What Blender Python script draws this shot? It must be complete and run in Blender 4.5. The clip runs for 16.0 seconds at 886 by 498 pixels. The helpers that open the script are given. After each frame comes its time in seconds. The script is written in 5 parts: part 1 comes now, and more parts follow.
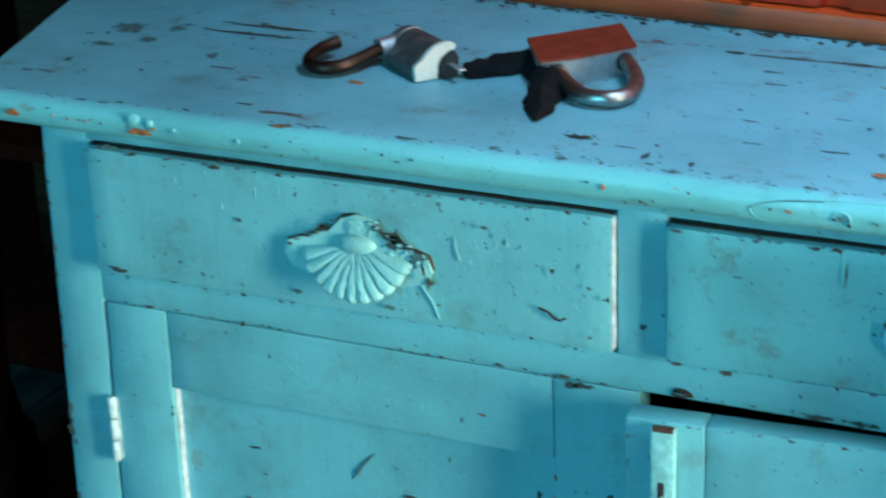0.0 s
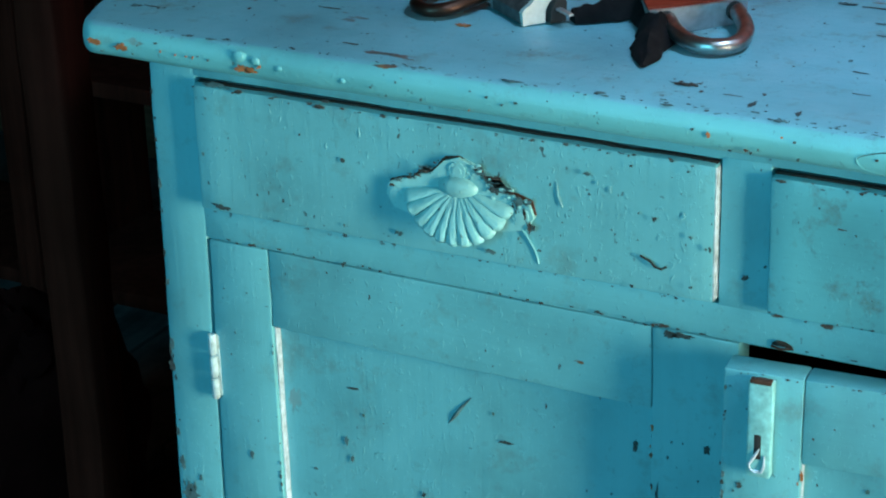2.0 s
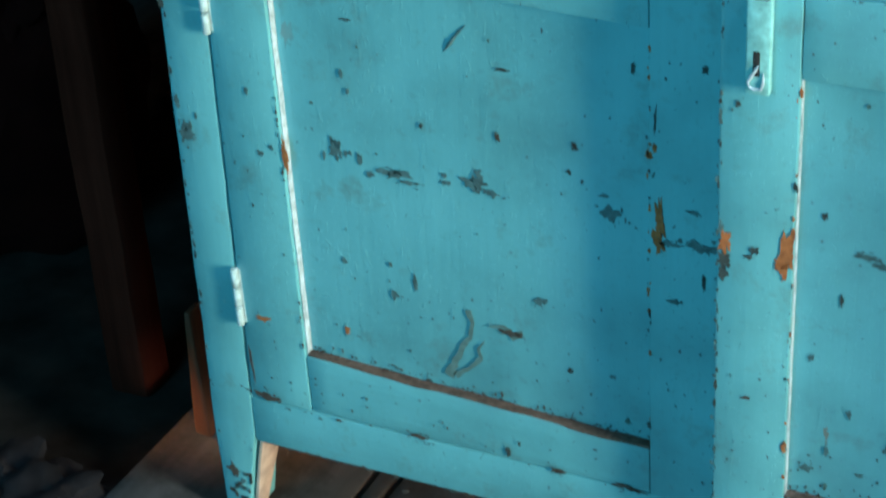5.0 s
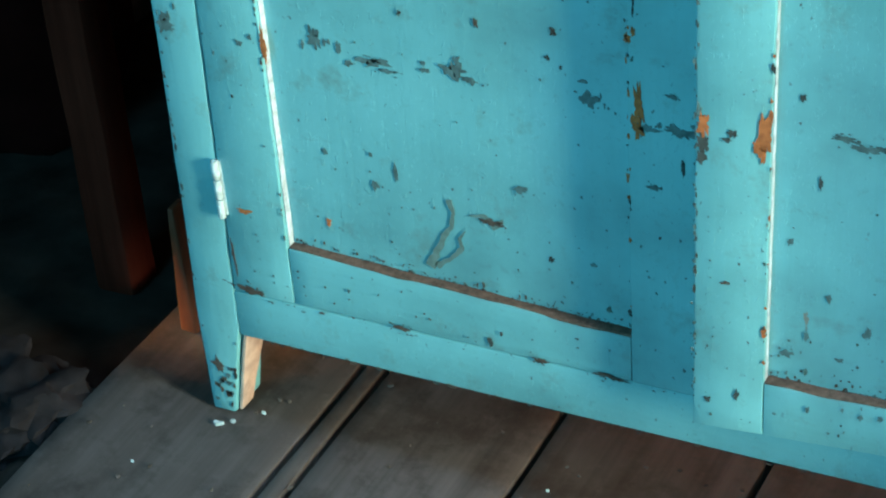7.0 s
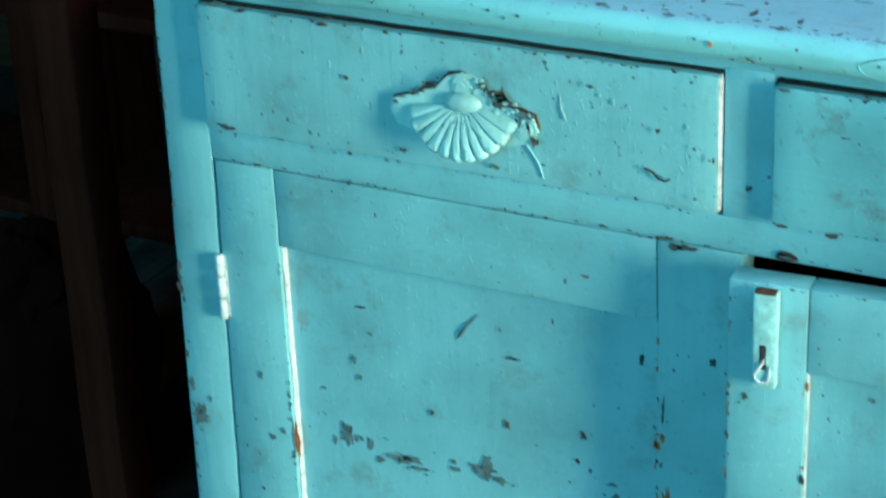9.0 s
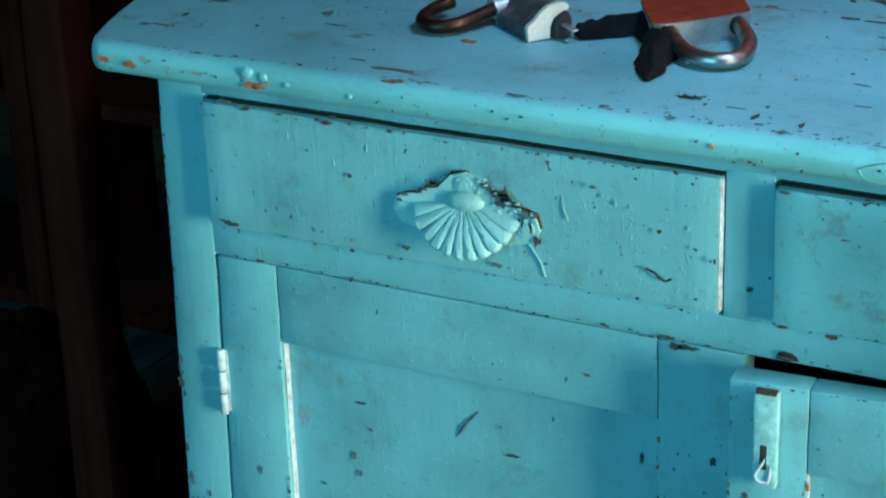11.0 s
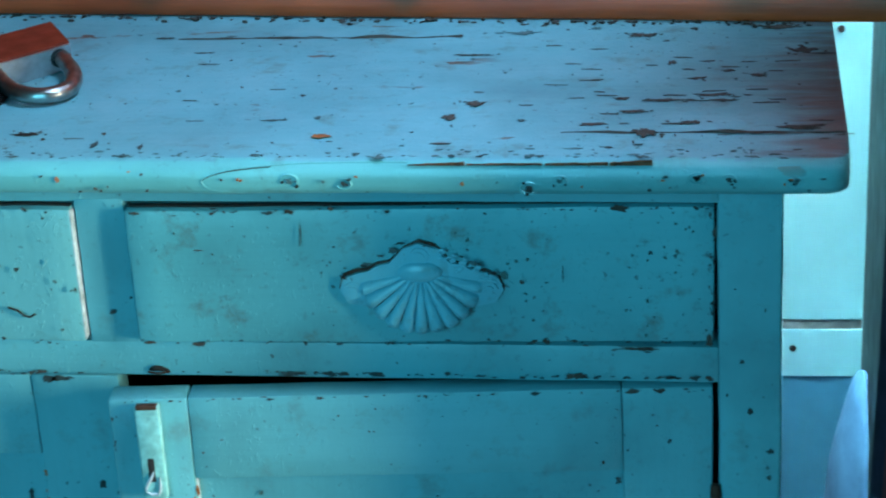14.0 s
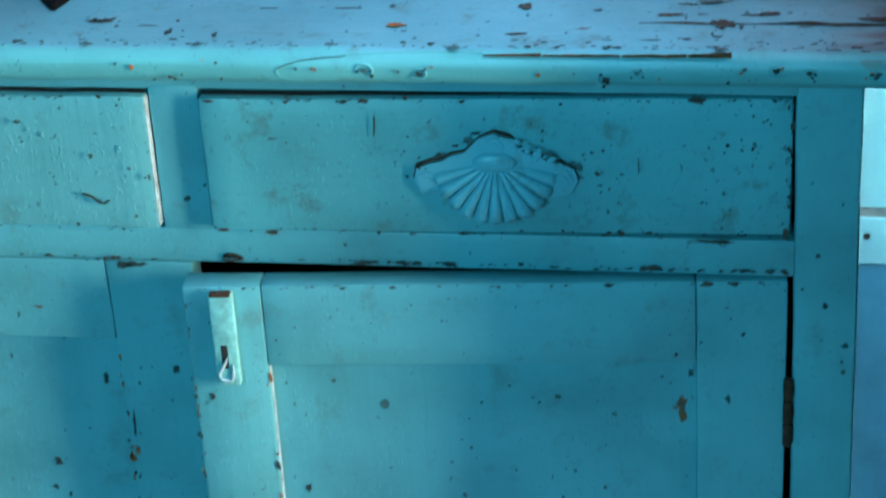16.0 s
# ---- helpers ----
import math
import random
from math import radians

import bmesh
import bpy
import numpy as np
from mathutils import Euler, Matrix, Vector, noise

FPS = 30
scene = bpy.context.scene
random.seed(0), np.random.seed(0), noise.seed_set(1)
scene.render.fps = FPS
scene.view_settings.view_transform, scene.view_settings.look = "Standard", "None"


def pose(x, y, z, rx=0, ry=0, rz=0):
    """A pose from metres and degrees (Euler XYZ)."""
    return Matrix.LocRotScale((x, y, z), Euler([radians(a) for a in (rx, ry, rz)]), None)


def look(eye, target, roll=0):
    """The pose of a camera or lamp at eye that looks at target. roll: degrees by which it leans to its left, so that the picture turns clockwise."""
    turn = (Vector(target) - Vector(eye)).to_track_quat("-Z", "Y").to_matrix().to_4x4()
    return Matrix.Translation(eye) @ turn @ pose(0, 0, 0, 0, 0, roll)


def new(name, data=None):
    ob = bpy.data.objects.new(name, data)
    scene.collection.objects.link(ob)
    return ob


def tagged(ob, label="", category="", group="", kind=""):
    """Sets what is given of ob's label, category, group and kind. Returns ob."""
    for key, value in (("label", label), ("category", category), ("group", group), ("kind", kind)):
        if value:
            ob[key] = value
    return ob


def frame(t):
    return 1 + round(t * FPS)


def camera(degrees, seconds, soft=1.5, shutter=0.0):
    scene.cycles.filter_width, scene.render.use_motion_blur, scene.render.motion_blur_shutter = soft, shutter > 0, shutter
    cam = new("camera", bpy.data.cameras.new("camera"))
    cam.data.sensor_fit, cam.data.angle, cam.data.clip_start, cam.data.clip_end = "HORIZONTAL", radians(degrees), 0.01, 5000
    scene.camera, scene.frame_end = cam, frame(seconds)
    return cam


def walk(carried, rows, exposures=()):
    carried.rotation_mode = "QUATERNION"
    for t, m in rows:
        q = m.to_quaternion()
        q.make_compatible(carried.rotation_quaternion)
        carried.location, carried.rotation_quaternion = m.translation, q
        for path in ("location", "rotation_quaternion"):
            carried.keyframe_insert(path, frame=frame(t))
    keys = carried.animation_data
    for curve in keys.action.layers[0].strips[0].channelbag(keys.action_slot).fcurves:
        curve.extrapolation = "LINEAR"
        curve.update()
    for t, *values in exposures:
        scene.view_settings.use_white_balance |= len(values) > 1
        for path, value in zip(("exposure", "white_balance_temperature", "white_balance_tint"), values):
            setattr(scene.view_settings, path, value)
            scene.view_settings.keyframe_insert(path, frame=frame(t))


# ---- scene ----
cam = camera(24.0, 16.0, 2.1, 0.5)
PATH = [
    (0, (0.409, -1.224, 1.301), (-0.375, 0.444, 0.523), -2.0),
    (0.4, (0.4260, -1.2202, 1.3030), (-0.3846, 0.3385, 0.5796), -0.8),
    (0.5, (0.427, -1.22, 1.304), (-0.425, 0.419, 0.536), -0.6),
    (1, (0.41, -1.244, 1.309), (-0.451, 0.371, 0.503), -1.3),
    (1.5, (0.419, -1.219, 1.298), (-0.449, 0.384, 0.474), -1.9),
    (2, (0.414, -1.223, 1.289), (-0.458, 0.385, 0.479), -1.7),
    (2.5, (0.411, -1.224, 1.298), (-0.452, 0.377, 0.465), -2.3),
    (3, (0.408, -1.22, 1.306), (-0.443, 0.363, 0.429), -2.7),
    (3.5, (0.413, -1.21, 1.294), (-0.445, 0.347, 0.377), -3.2),
    (4, (0.408, -1.208, 1.298), (-0.425, 0.327, 0.324), -3.4),
    (4.5, (0.413, -1.201, 1.276), (-0.416, 0.281, 0.219), -3.7),
    (5, (0.419, -1.199, 1.259), (-0.404, 0.254, 0.157), -3.9),
    (5.2, (0.424, -1.203, 1.246), (-0.396, 0.243, 0.134), -3.6),
    (7.3, (0.446, -1.197, 1.228), (-0.362, 0.213, 0.062), -4.6),
    (7.5, (0.452, -1.199, 1.22), (-0.35, 0.218, 0.059), -4.5),
    (8, (0.444, -1.247, 1.224), (-0.38, 0.253, 0.19), -3.2),
    (8.5, (0.419, -1.235, 1.259), (-0.425, 0.334, 0.35), -2.3),
    (9, (0.426, -1.226, 1.272), (-0.452, 0.352, 0.412), -2.6),
    (9.2, (0.426, -1.226, 1.275), (-0.466, 0.357, 0.439), -2.7),
    (11.3, (0.418, -1.241, 1.284), (-0.458, 0.388, 0.524), -1.7),
    (11.5, (0.412, -1.276, 1.273), (-0.429, 0.385, 0.543), -1.3),
    (12, (0.401, -1.281, 1.276), (-0.274, 0.449, 0.534), -1.8),
    (12.5, (0.414, -1.269, 1.297), (-0.104, 0.503, 0.528), -3.0),
    (13, (0.396, -1.293, 1.296), (0.09, 0.53, 0.533), -2.6),
    (13.2, (0.4030, -1.2897, 1.2985), (0.1728, 0.4478, 0.5650), -2.7),
    (13.5, (0.416, -1.282, 1.303), (0.197, 0.539, 0.507), -2.8),
    (14, (0.411, -1.28, 1.302), (0.138, 0.536, 0.509), -3.1),
    (14.5, (0.412, -1.277, 1.304), (0.11, 0.524, 0.489), -3.3),
    (15, (0.406, -1.286, 1.291), (0.088, 0.515, 0.481), -3.6),
    (15.5, (0.406, -1.277, 1.297), (0.085, 0.514, 0.467), -3.2),
    (16, (0.404, -1.269, 1.312), (0.071, 0.484, 0.41), -3.5),
]
walk(cam, [(t, look(eye, target, roll)) for t, eye, target, roll in PATH],
     [(0, 0.22, 6500, 10), (0.4, 0.08, 6500, 10), (5.2, 0.1, 6500, 10), (7.3, 0.45, 6950, 10), (9.2, 0.45, 6950, 10), (11.3, 0.1, 6500, 10), (12.5, 0.1, 6400, 10), (16, 0.05, 6300, 10)])

# ---------------- world, lights ----------------
world = bpy.data.worlds.new("world")
world.use_nodes = True
scene.world = world
sky = world.node_tree.nodes.new("ShaderNodeTexSky")
sky.sky_type, sky.sun_disc = "NISHITA", False
sky.sun_elevation, sky.sun_rotation = radians(38), radians(100)
world.node_tree.links.new(sky.outputs[0], world.node_tree.nodes["Background"].inputs[0])
world.node_tree.nodes["Background"].inputs[1].default_value = 0.06


def area(name, eye, target, sx, sy, watts, colour):
    lamp = bpy.data.lights.new(name, "AREA")
    lamp.shape, lamp.size, lamp.size_y, lamp.energy, lamp.color = "RECTANGLE", sx, sy, watts, colour
    ob = new(name, lamp)
    ob.matrix_world = look(eye, target)
    return ob


# low window on the right, then added unseen fills: top, front, wall boards, floor, plank
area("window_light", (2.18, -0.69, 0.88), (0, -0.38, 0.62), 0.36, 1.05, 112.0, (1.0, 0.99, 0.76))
top_fill = area("top_fill_light", (0.80, -0.15, 2.47), (0.40, 0.10, 0.8), 0.5, 0.5, 12.8, (0.47, 0.74, 1.0))
top_fill.data.spread = radians(75)
area("front_fill_light", (-0.40, -2.96, 1.55), (0.0, 0.0, 0.7), 1.3, 1.5, 57.0, (0.12, 0.73, 1.0))
beam = area("board_fill_light", (0.49, 0.440, 1.85), (0.47, 0.60, 0.45), 0.10, 0.05, 7.2, (0.58, 0.94, 1.0))
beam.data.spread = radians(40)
floor_fill = area("floor_fill_light", (-0.10, 1.46, 0.10), (-0.15, 0.1, 0.0), 0.5, 0.10, 0.9, (1.0, 0.45, 0.18))
floor_fill.data.spread = radians(34)
plank_fill = area("plank_fill_light", (-2.12, -0.55, 0.60), (-0.60, 0.09, 0.01), 0.05, 0.05, 0.055, (1.0, 0.45, 0.15))
plank_fill.data.spread = radians(5)

# ---------------- materials ----------------
CLEAR = {}


def nodes_of(name):
    m = bpy.data.materials.new(name)
    m.use_nodes = True
    nt = m.node_tree
    return m, nt, nt.nodes["Principled BSDF"]


def tex_noise(nt, vec, scale, detail=4.0, rough=0.55):
    n = nt.nodes.new("ShaderNodeTexNoise")
    n.inputs["Scale"].default_value, n.inputs["Detail"].default_value, n.inputs["Roughness"].default_value = scale, detail, rough
    nt.links.new(vec, n.inputs["Vector"])
    return n.outputs["Fac"]


def mapped(nt, scale, kind="Object", rot=(0, 0, 0)):
    tc, mp = nt.nodes.new("ShaderNodeTexCoord"), nt.nodes.new("ShaderNodeMapping")
    mp.inputs["Scale"].default_value = scale
    mp.inputs["Rotation"].default_value = rot
    nt.links.new(tc.outputs[kind], mp.inputs["Vector"])
    return mp.outputs[0]


def ramp(nt, fac, stops):
    r = nt.nodes.new("ShaderNodeValToRGB")
    el = r.color_ramp.elements
    while len(el) < len(stops):
        el.new(0.5)
    for e, (p, c) in zip(el, stops):
        e.position, e.color = p, (*c, 1) if len(c) == 3 else c
    nt.links.new(fac, r.inputs[0])
    return r.outputs[0]


def mix(nt, fac, a, b, blend="MIX"):
    n = nt.nodes.new("ShaderNodeMix")
    n.data_type, n.blend_type = "RGBA", blend
    for sock, val in ((n.inputs[0], fac), (n.inputs[6], a), (n.inputs[7], b)):
        if isinstance(val, (int, float)):
            sock.default_value = val
        elif isinstance(val, tuple):
            sock.default_value = (*val, 1)
        else:
            nt.links.new(val, sock)
    return n.outputs[2]


def times(nt, a, b):
    n = nt.nodes.new("ShaderNodeMath")
    n.operation = "MULTIPLY"
    for sock, val in zip(n.inputs, (a, b)):
        if isinstance(val, (int, float)):
            sock.default_value = val
        else:
            nt.links.new(val, sock)
    return n.outputs[0]


def bump(nt, bsdf, heights):
    last = None
    for fac, strength, dist in heights:
        b = nt.nodes.new("ShaderNodeBump")
        b.inputs["Strength"].default_value, b.inputs["Distance"].default_value = strength, dist
        nt.links.new(fac, b.inputs["Height"])
        if last:
            nt.links.new(last, b.inputs["Normal"])
        last = b.outputs[0]
    nt.links.new(last, bsdf.inputs["Normal"])


G, W = (0, 0, 0), (1, 1, 1)


def paint(name, base, along="z", chip=0.73, speck=0.745, rough=0.38, dirt=0.5, wood=(0.20, 0.085, 0.035), bare_shade_from=None):
    """Old brushed gloss paint over wood: strokes along one axis, specks, flaked spots, grime."""
    m, nt, b = nodes_of(name)
    st = {"z": (220, 220, 9), "x": (9, 220, 220)}[along]
    ch = {"z": (38, 38, 17), "x": (14, 42, 42)}[along]
    vec, brush, flake = mapped(nt, (1, 1, 1)), mapped(nt, st), mapped(nt, ch)
    broad = tex_noise(nt, vec, 7, 5)
    dark = tuple(c * 0.70 for c in base)
    col = ramp(nt, broad, [(0.30, dark), (0.52, base), (0.75, tuple(min(1, c * 1.12 + 0.01) for c in base))])
    stroke = tex_noise(nt, brush, 1.0, 3)
    col = mix(nt, times(nt, ramp(nt, stroke, [(0.35, W), (0.6, G)]), 0.10), col, dark)
    stain = tex_noise(nt, vec, 23, 6, 0.7)
    col = mix(nt, times(nt, ramp(nt, stain, [(0.56, G), (0.74, W)]), dirt), col, (0.10, 0.12, 0.09))
    flk = tex_noise(nt, flake, 1.0, 5, 0.6)
    gate = tex_noise(nt, vec, 4.3, 2)
    chips = times(nt, ramp(nt, flk, [(chip, G), (chip + 0.012, W)]), ramp(nt, gate, [(0.46, G), (0.56, W)]))
    under = mix(nt, ramp(nt, tex_noise(nt, vec, 60, 2), [(0.45, G), (0.6, W)]), wood, (0.055, 0.06, 0.06))
    col = mix(nt, chips, col, under)
    if bare_shade_from is not None:
        # the end of the board is worn through to brown wood, streaked along the grain, and darkened for the shade there
        sep = nt.nodes.new("ShaderNodeSeparateXYZ")
        nt.links.new(mapped(nt, (1, 1, 1)), sep.inputs[0])
        streak = tex_noise(nt, mapped(nt, (12, 90, 90)), 1.0, 5, 0.6)
        at = nt.nodes.new("ShaderNodeMath")
        at.operation = "MULTIPLY_ADD"
        nt.links.new(streak, at.inputs[0])
        at.inputs[1].default_value = 0.22
        nt.links.new(sep.outputs[0], at.inputs[2])
        worn = ramp(nt, at.outputs[0], [(bare_shade_from, G), (bare_shade_from + 0.055, W)])
        col = mix(nt, times(nt, worn, 0.85), col, mix(nt, ramp(nt, streak, [(0.4, G), (0.6, W)]), (0.045, 0.048, 0.047), (0.090, 0.088, 0.084)))
    fine = tex_noise(nt, vec, 85, 5, 0.75)
    col = mix(nt, times(nt, ramp(nt, fine, [(0.58, G), (0.72, W)]), dirt * 0.55), col, (0.06, 0.085, 0.075))
    spk = tex_noise(nt, mapped(nt, (185, 185, 125)), 1.0, 2, 0.5)
    crowd = ramp(nt, tex_noise(nt, vec, 9.0, 3), [(0.40, (0.25,) * 3), (0.62, W)])
    dots = times(nt, ramp(nt, spk, [(speck - 0.03, G), (speck - 0.015, W)]), crowd)
    col = mix(nt, dots, col, (0.035, 0.03, 0.03))
    nt.links.new(col, b.inputs["Base Color"])
    nt.links.new(ramp(nt, tex_noise(nt, vec, 18, 4), [(0.3, (rough - 0.08,) * 3), (0.7, (rough + 0.17,) * 3)]), b.inputs["Roughness"])
    lump = tex_noise(nt, mapped(nt, (34, 34, 20)), 1.0, 4)
    drip = ramp(nt, tex_noise(nt, mapped(nt, (150, 150, 60)), 1.0, 1), [(0.66, G), (0.72, W)])
    pit = ramp(nt, tex_noise(nt, mapped(nt, (170, 170, 120)), 1.0, 1), [(0.66, G), (0.74, W)])
    fleck = ramp(nt, tex_noise(nt, mapped(nt, (330, 330, 190)), 1.0, 2), [(0.62, G), (0.68, W)])
    bump(nt, b, [(stroke, 0.25, 0.0009), (lump, 0.4, 0.0014), (drip, 0.16, 0.0006), (pit, -0.7, 0.0009), (times(nt, fleck, crowd), 0.55, 0.0008), (chips, -0.7, 0.0010)])
    return m


def wood(name, dark, light, along="x", rough=0.5, ring=1.0, shine=0.5, smudge=0.0):
    m, nt, b = nodes_of(name)
    b.inputs["Specular IOR Level"].default_value = shine
    st = {"x": (3, 60, 60), "y": (60, 3, 60), "z": (60, 60, 3)}[along]
    vec = mapped(nt, st)
    obj = nt.nodes.new("ShaderNodeObjectInfo")
    grain = tex_noise(nt, vec, 1.0 * ring, 6, 0.65)
    broad = tex_noise(nt, mapped(nt, (1, 1, 1)), 6, 4)
    col = ramp(nt, grain, [(0.3, dark), (0.66, light)])
    col = mix(nt, times(nt, ramp(nt, broad, [(0.42, G), (0.68, W)]), 0.55), col, tuple(c * 0.45 for c in dark))
    col = mix(nt, times(nt, obj.outputs["Random"], 0.35), col, tuple(c * 0.5 for c in light))
    if smudge:
        dirt = tex_noise(nt, mapped(nt, (1, 1, 1)), 13, 7, 0.72)
        col = mix(nt, times(nt, ramp(nt, dirt, [(0.47, G), (0.64, W)]), smudge), col, tuple(c * 0.4 for c in dark))
        scuff = tex_noise(nt, mapped(nt, (1, 1, 1)), 70, 5, 0.7)
        col = mix(nt, times(nt, ramp(nt, scuff, [(0.56, G), (0.70, W)]), smudge * 0.6), col, tuple(c * 0.8 for c in light))
    nt.links.new(col, b.inputs["Base Color"])
    nt.links.new(ramp(nt, grain, [(0.3, (rough + 0.15,) * 3), (0.7, (rough,) * 3)]), b.inputs["Roughness"])
    bump(nt, b, [(grain, 0.4, 0.0012), (broad, 0.3, 0.002)])
    return m


def plain(name, col, rough=0.5, metal=0.0, vary=0.35, scale=40.0, relief=0.0006, shine=0.5):
    m, nt, b = nodes_of(name)
    b.inputs["Specular IOR Level"].default_value = shine
    n = tex_noise(nt, mapped(nt, (1, 1, 1)), scale, 5)
    nt.links.new(ramp(nt, n, [(0.3, tuple(c * (1 - vary) for c in col)), (0.7, tuple(min(1, c * (1 + vary * 0.4)) for c in col))]), b.inputs["Base Color"])
    nt.links.new(ramp(nt, n, [(0.3, (min(1, rough + 0.15),) * 3), (0.7, (rough,) * 3)]), b.inputs["Roughness"])
    b.inputs["Metallic"].default_value = metal
    bump(nt, b, [(n, 0.4, relief)])
    return m


TURQ = (0.122, 0.392, 0.446)
M_FRAME = paint("turquoise_paint", TURQ, "z")
M_RAIL = paint("turquoise_paint_crosswise", TURQ, "x")
M_DRAWER = paint("turquoise_drawer_paint", (0.137, 0.405, 0.452), "z", chip=0.74)
M_DRAWER_DULL = paint("grimy_turquoise_drawer_paint", (0.110, 0.392, 0.446), "x", chip=0.72, dirt=1.0)
M_PANEL = paint("turquoise_panel_paint", (0.120, 0.387, 0.444), "z", chip=0.70)
# the top's base is bluer than its edge: sky sheen put into the colour
M_TOP = paint("sky_tinted_worn_top_paint", (0.142, 0.376, 0.448), "x", chip=0.66, speck=0.735, dirt=0.85, rough=0.42, wood=(0.13, 0.06, 0.04), bare_shade_from=0.545)
M_NOSE = paint("turquoise_edge_paint", (0.126, 0.408, 0.436), "x", chip=0.69)
M_SHELL = paint("thick_pale_turquoise_paint", (0.22, 0.51, 0.53), "z", chip=0.66, speck=0.72, rough=0.45, dirt=0.40, wood=(0.12, 0.06, 0.04))
M_SHELL_DULL = paint("grimy_turquoise_shell_paint", (0.140, 0.45, 0.55), "z", chip=0.62, speck=0.74, rough=0.32, dirt=0.8, wood=(0.10, 0.06, 0.035))
M_PLATE = plain("pale_painted_lock_plate", (0.21, 0.51, 0.52), 0.4, 0, 0.40, 130, 0.0012)
M_HINGE = plain("pale_painted_iron", (0.44, 0.59, 0.63), 0.45, 0, 0.4, 150)
M_PALE_EDGE = plain("pale_edge_paint", (0.42, 0.54, 0.62), 0.6, 0, 0.5, 110, 0.0012)
M_SMEAR = plain("dried_brown_smear", (0.105, 0.190, 0.185), 0.75, 0, 0.35, 120)
M_BARE = plain("bare_wood_chip", (0.40, 0.12, 0.035), 0.7, 0, 0.5, 150)
M_GREY = plain("grey_undercoat", (0.066, 0.140, 0.152), 0.7, 0, 0.5, 120)
M_GRIME = plain("olive_grime", (0.062, 0.135, 0.130), 0.8, 0, 0.6, 150)
M_GROOVE_LINE = plain("dark_olive", (0.040, 0.062, 0.048), 0.85, 0, 0.7, 220)
M_BROWN = plain("brown_grime", (0.068, 0.052, 0.044), 0.8, 0, 0.5, 90)
M_SPECK = plain("dark_speck", (0.034, 0.052, 0.054), 0.8, 0, 0.5, 120)
M_BLACK = plain("black_gap", (0.012, 0.012, 0.013), 0.7, 0, 0.3)
M_BAREPINK = plain("bare_pinkish_wood", (0.48, 0.36, 0.30), 0.6, 0, 0.35, 60)
M_NEAR_BLACK = plain("near_black", (0.022, 0.020, 0.018), 0.85, 0, 0.5, 200)
M_RUST = plain("rusty_iron", (0.085, 0.035, 0.02), 0.7, 0.3, 0.5, 120)
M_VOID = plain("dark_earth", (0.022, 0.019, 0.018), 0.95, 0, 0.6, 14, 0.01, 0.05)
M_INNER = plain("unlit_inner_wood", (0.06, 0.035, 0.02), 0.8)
M_FLOOR = wood("worn_grey_floorboard", (0.030, 0.030, 0.032), (0.096, 0.092, 0.094), "y", 0.6, 0.6, 0.5, 0.8)
M_HUTCH = wood("varnished_orange_wood", (0.36, 0.030, 0.004), (0.88, 0.100, 0.012), "x", 0.38, 1.6)
M_RED = wood("red_brown_varnish", (0.66, 0.034, 0.006), (0.92, 0.060, 0.008), "x", 0.32)
M_WALL = wood("dark_wall_wood", (0.040, 0.019, 0.011), (0.10, 0.046, 0.027), "x", 0.8, 1.0, 0.1)
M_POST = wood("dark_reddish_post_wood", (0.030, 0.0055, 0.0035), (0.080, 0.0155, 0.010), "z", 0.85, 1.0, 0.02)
M_PALE = plain("pale_turquoise_wall_paint", (0.34, 0.70, 0.78), 0.45, 0, 0.15, 9)
M_PALEBLUE = plain("blue_turquoise_board_paint", (0.065, 0.26, 0.42), 0.45, 0, 0.25, 12)

# ---------------- mesh helpers ----------------


def part(name, bm, material, parent=None, label="", smooth=True):
    me = bpy.data.meshes.new(name)
    bmesh.ops.recalc_face_normals(bm, faces=bm.faces)
    bm.to_mesh(me)
    bm.free()
    me.materials.append(material)
    if smooth:
        for p in me.polygons:
            p.use_smooth = True
        me.set_sharp_from_angle(angle=radians(38))
    ob = new(name, me)
    if parent is not None:
        ob.parent = parent
    if label:
        ob["label"] = label
    return ob


def thing(name, label, category, at=(0, 0, 0), group="", kind=""):
    ob = new(name)
    ob.empty_display_size = 0.05
    ob.location = at
    return tagged(ob, label, category, group, kind)


def slab(x0, x1, y0, y1, z0, z1, bev=0.0015, cuts=10, wob=0.0004, segs=2, bm=None):
    """A board: worn, rounded edges that wander a little."""
    out = bm or bmesh.new()
    b = bmesh.new()
    bmesh.ops.create_cube(b, size=1.0)
    for v in b.verts:
        v.co = Vector(((x0 + x1) / 2 + v.co.x * (x1 - x0), (y0 + y1) / 2 + v.co.y * (y1 - y0), (z0 + z1) / 2 + v.co.z * (z1 - z0)))
    if bev:
        bmesh.ops.bevel(b, geom=b.edges[:], offset=bev, segments=segs, profile=0.5, affect="EDGES")
    if cuts:
        dims = (x1 - x0, y1 - y0, z1 - z0)
        for ax in range(3):
            if dims[ax] > 0.06:
                n = max(2, min(cuts, int(dims[ax] / 0.02)))
                lo = (x0, y0, z0)[ax]
                for k in range(1, n):
                    p, nv = [0, 0, 0], [0, 0, 0]
                    p[ax], nv[ax] = lo + dims[ax] * k / n, 1
                    bmesh.ops.bisect_plane(b, geom=b.verts[:] + b.edges[:] + b.faces[:], plane_co=p, plane_no=nv)
        for v in b.verts:
            v.co += noise.noise_vector(v.co * 23) * wob + noise.noise_vector(v.co * 90) * wob * 0.6
    me = bpy.data.meshes.new("tmp")
    b.to_mesh(me)
    b.free()
    out.from_mesh(me)
    bpy.data.meshes.remove(me)
    return out


